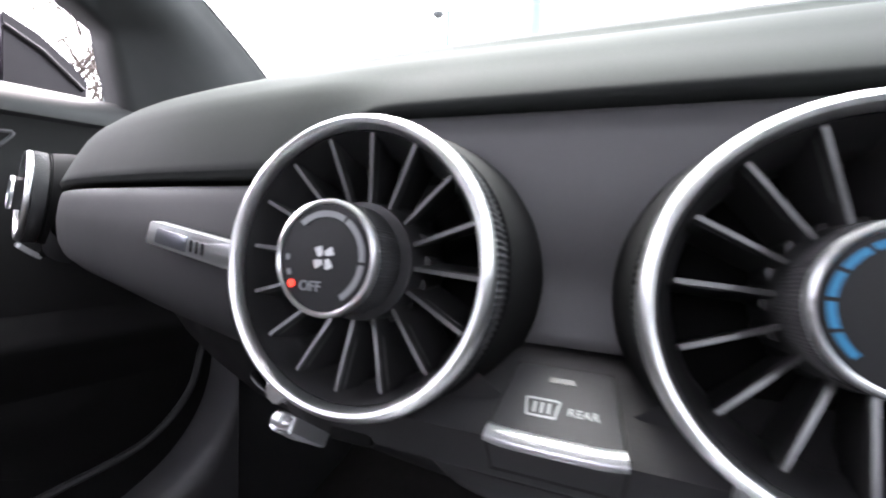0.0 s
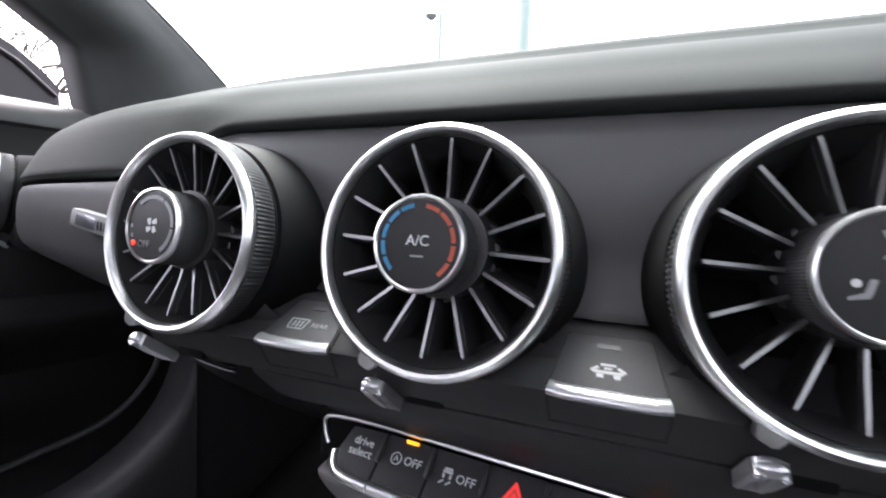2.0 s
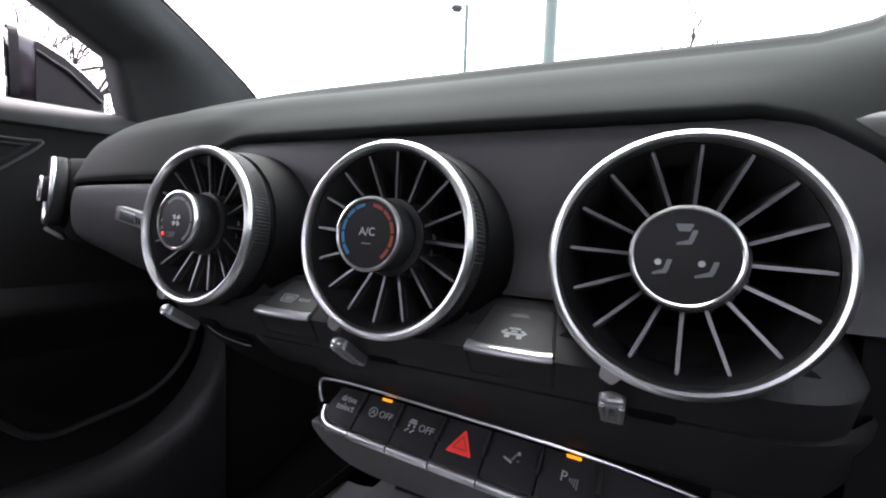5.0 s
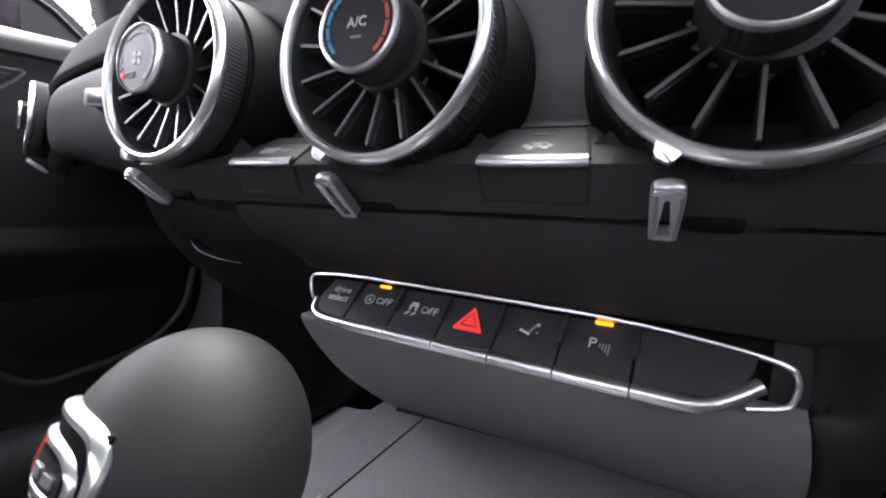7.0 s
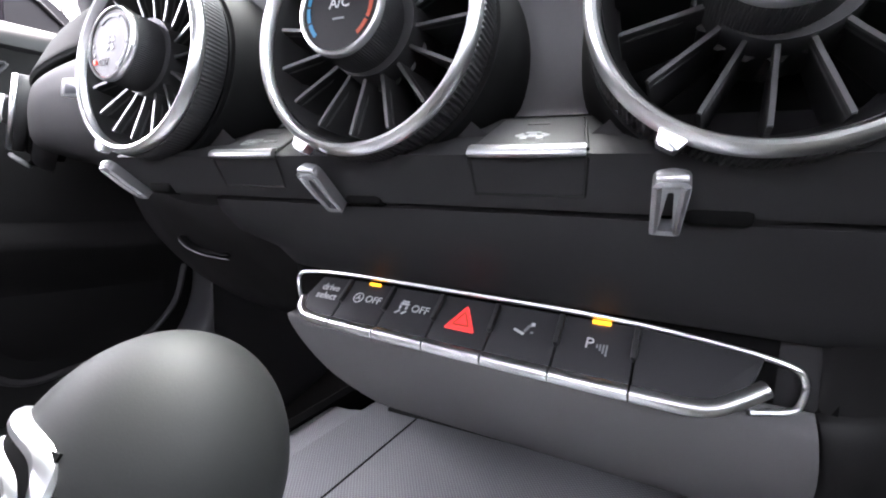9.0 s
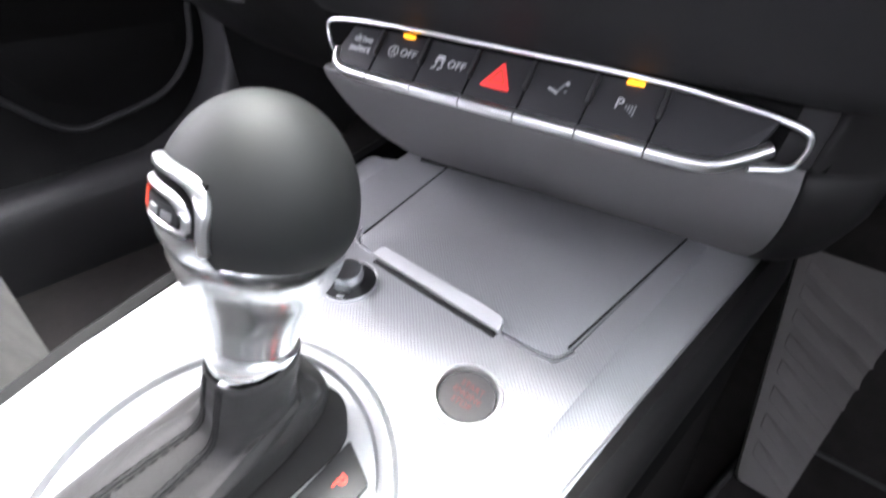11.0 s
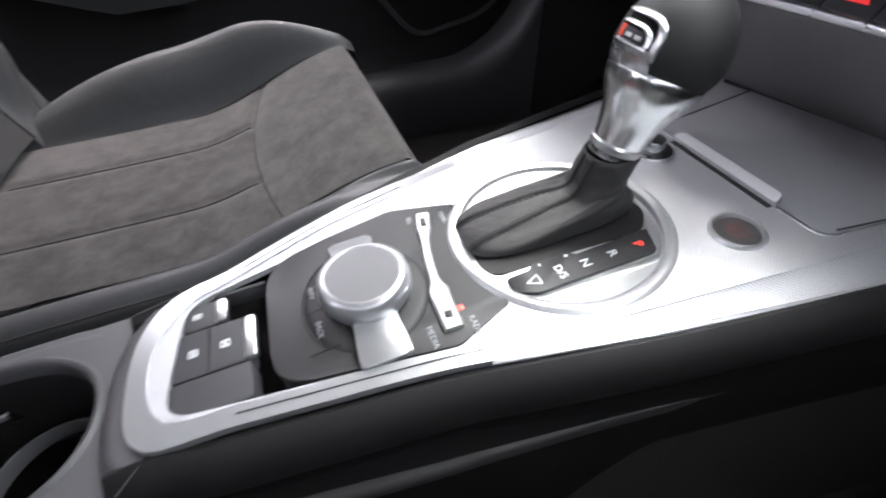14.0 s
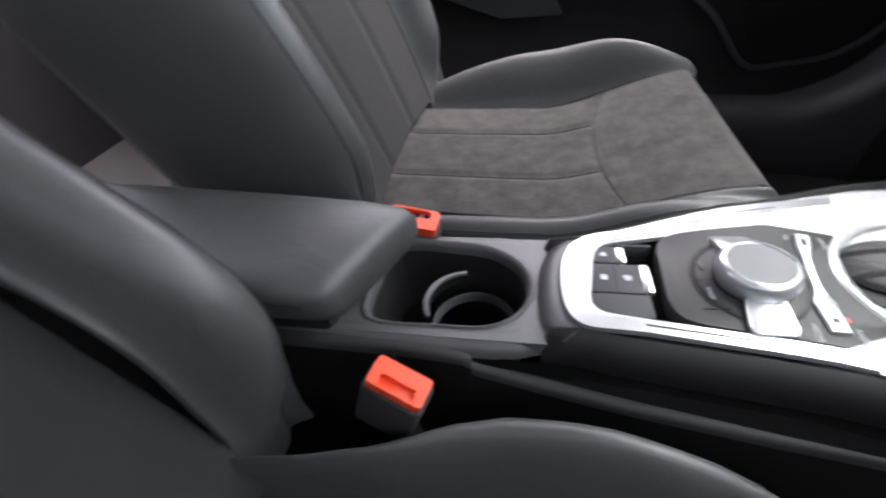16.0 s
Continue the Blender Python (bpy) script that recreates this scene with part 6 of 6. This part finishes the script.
# unseen roof lining, kept pale as a reflector for the cabin
ceiling = part("ceiling", solid(loft([[Vector((x, y, 1.235 - 0.06 * (x / 0.62) ** 2)) for x in np.linspace(-0.62, 0.62, 12)] for y in np.linspace(0.02, -1.0, 8)]), 0.02), HEADLINER)
tagged(ceiling, "unseen cloth headliner, made pale to bounce light", "ceiling", kind="structure")
for name, x in (("wall_left", -0.70), ("wall_right", 0.70)):
    w = part(name, loft([[Vector((math.copysign(q, x), y, z)) for q, z in ((0.76, 0.26), (0.80, 0.90), (0.60 if y > -1.2 else 0.62, 1.23 if y > -1.2 else 0.98))] for y in (-0.80, -1.0, -1.5)]), LOWER)
    tagged(w, "dark rear side trim of the cabin", "wall", kind="structure")
for x in (-0.765, 0.765):
    w = part("wall_cowl", loft([[Vector((x, y, z)) for y in (-0.95, 0.82)] for z in (0.24, 0.93)]), LOWER)
    tagged(w, "dark side of the footwell", "wall", kind="structure")
back_wall = part("wall_back", loft([[Vector((x, -1.5, z)) for x in (-0.78, 0.78)] for z in (0.26, 0.98)]), LOWER)
tagged(back_wall, "dark rear bulkhead of the cabin", "wall", kind="structure")

# ---- outside: the door mirror, the ground, posts and bare trees ----
mirror = thing("door_mirror", pose(-0.92, 0.06, 0.95), "dark purple-grey door mirror outside the passenger window", "door mirror")
shell = []
for y, z0, z1, hx in ((-0.004, 0.974, 1.112, 0.085), (0.012, 0.972, 1.116, 0.088), (0.040, 0.974, 1.111, 0.085), (0.075, 0.978, 1.090, 0.075), (0.110, 0.984, 1.062, 0.058), (0.138, 0.990, 1.036, 0.036), (0.147, 0.996, 1.018, 0.016)):
    ring = []
    for i in range(36):
        a = 2 * math.pi * i / 36
        c, s = math.copysign(abs(math.cos(a)) ** 0.55, math.cos(a)), math.copysign(abs(math.sin(a)) ** 0.55, math.sin(a))
        ring.append(Vector((-1.035 + hx * c, y, (z0 + z1) / 2 + (z1 - z0) / 2 * s)))
    shell.append(ring)
part("shell", loft(shell, True, True), PAINT, mirror, "dark painted mirror shell", True, 60)
cover = [(0.028, 0.984), (0.132, 0.994), (0.134, 1.022), (0.110, 1.046), (0.070, 1.074), (0.030, 1.090)]
part("inner_cover", loft([[Vector((-0.946 + d - 0.30 * max(0, y - 0.04), y, z)) for y, z in cover] for d in (-0.02, 0.0)], True, True), LOWER, mirror, "black inner cover", True)
part("cover_ridge", tube([Vector((-0.944 - 0.30 * max(0, y - 0.04), y, z)) for y, z in ((0.030, 1.072), (0.075, 1.050), (0.128, 1.006))], 0.0035, 6), LOWER, mirror, "", True)
part("glass_rim", loft([[Vector((-1.035 + 0.090 * c, -0.004 - d, 1.043 + 0.070 * s)) for c, s in rounded(((-1, -1), (1, -1), (1, 1), (-1, 1)), 0.35)] for d in (-0.012, 0.001)], True), LOWER, mirror, "black rim round the glass", True)
part("mirror_glass", moved(prism(rounded(((-0.082, -0.062), (0.082, -0.062), (0.082, 0.062), (-0.082, 0.062)), 0.02), 0.0, 0.003), Matrix.Translation((-1.035, -0.0065, 1.043)) @ Matrix.Rotation(radians(-1), 4, "Z") @ Matrix.Rotation(radians(90), 4, "X")), MIRROR, mirror, "silvered mirror glass", True)
part("foot", box((0.14, 0.04, 0.02), (-0.90, 0.07, 0.955), 0.008), BLACK, mirror, "black mirror foot", True)

mirror.matrix_basis = Matrix.Translation((0, 0.008, 0)) @ mirror.matrix_basis

ground = part("ground", loft([[Vector((x, y, 0)) for x in np.linspace(-400, 400, 9)] for y in np.linspace(-400, 400, 9)]), ASPHALT)
tagged(ground, "grey asphalt car park", "ground", kind="structure")


def post(name, x, y, h, r0, r1, label, lantern=False):
    p = thing(name, pose(x, y, 0), label, "lamp post" if lantern else "post")
    part("shaft", lathe([(r0, 0), (r0, 0.6), (r0 * 0.8, 0.62), (r1, h), (0.001, h)], 16), STEEL, p, "galvanised steel shaft")
    if lantern:
        part("arm", tube([(0, 0, h - 0.1), (0.0, 0, h), (-0.35, 0.1, h + 0.12), (-0.5, 0.14, h + 0.14)], 0.035, 8), STEEL, p)
        part("lantern", moved(lathe([(0.01, -0.10), (0.16, -0.08), (0.24, 0.02), (0.20, 0.10), (0.08, 0.16), (0.001, 0.17)], 20), Matrix.Translation((-0.62, 0.17, h + 0.10))), DARKSTEEL, p, "dark lantern head")
    return p


DARKSTEEL = surface("dark_lantern_grey", (0.10, 0.10, 0.11), 0.5, grain=100, bump=0.05)


def bare_tree(m, height, seed, label, spread=1.0):
    """A leafless tree: a tapered trunk that splits into limbs and fine twigs."""
    rnd = random.Random(seed)
    t = thing("bare_tree", m, label, "tree", "bare trees")
    limbs, twigs = [], []

    def grow(p, d, length, r, depth):
        pts, rad = [p], [r]
        q, e = p.copy(), d.copy()
        n = 4
        for i in range(n):
            e = (e + Vector((rnd.uniform(-1, 1), rnd.uniform(-1, 1), rnd.uniform(-0.6, 0.8))) * 0.16).normalized()
            q = q + e * length / n
            pts.append(q.copy())
            rad.append(r * (1 - 0.45 * (i + 1) / n))
        (limbs if depth < 2 else twigs).append(tube(pts, rad, 7 if depth < 2 else 4, 1.0, (0.3, 0.2, 1), True))
        if depth == 5:
            return
        for k in range(3 if depth < 4 else 2):
            i = rnd.randint(2, n)
            a = Vector((rnd.uniform(-1, 1), rnd.uniform(-1, 1), rnd.uniform(-0.1, 0.7))).normalized()
            grow(pts[i], (e * 0.9 + a * 0.75 * spread).normalized(), length * rnd.uniform(0.55, 0.8), max(rad[i] * 0.80, 0.016), depth + 1)

    grow(Vector((0, 0, 0)), Vector((0, 0, 1)), height * 0.36, height * 0.022, 0)
    part("trunk", joined(*limbs), BARK, t, "grey-brown trunk and limbs", False, 60)
    part("twigs", joined(*twigs), BARK, t, "fine bare twigs", False, 60)
    return t


post("lamp_post", -10.06, 13.70, 8.85, 0.10, 0.08, "slim grey street lamp post in the car park", True)
post("steel_post", -3.86, 8.13, 9.5, 0.15, 0.13, "thick pale steel post in front of the car")
post("concrete_post", -12.0, 3.42, 5.6, 0.09, 0.085, "pale weathered post beyond the door mirror")
bare_tree(pose(-14.6, 1.6, 0), 9.0, 5, "bare brown winter tree beside the car park", 1.15)
bare_tree(pose(-17.0, 4.4, 0), 8.6, 11, "tall bare winter tree behind the mirror", 1.15)
bare_tree(pose(-2.95, 12.9, 0), 7.6, 8, "distant bare tree seen over the dashboard", 0.7)
wall = part("boundary_wall", box((0.3, 60, 1.5), (-24, 0, 0.75), 0.03), CONCRETE)
tagged(wall, "low pale concrete wall along the car park", "wall", kind="structure")
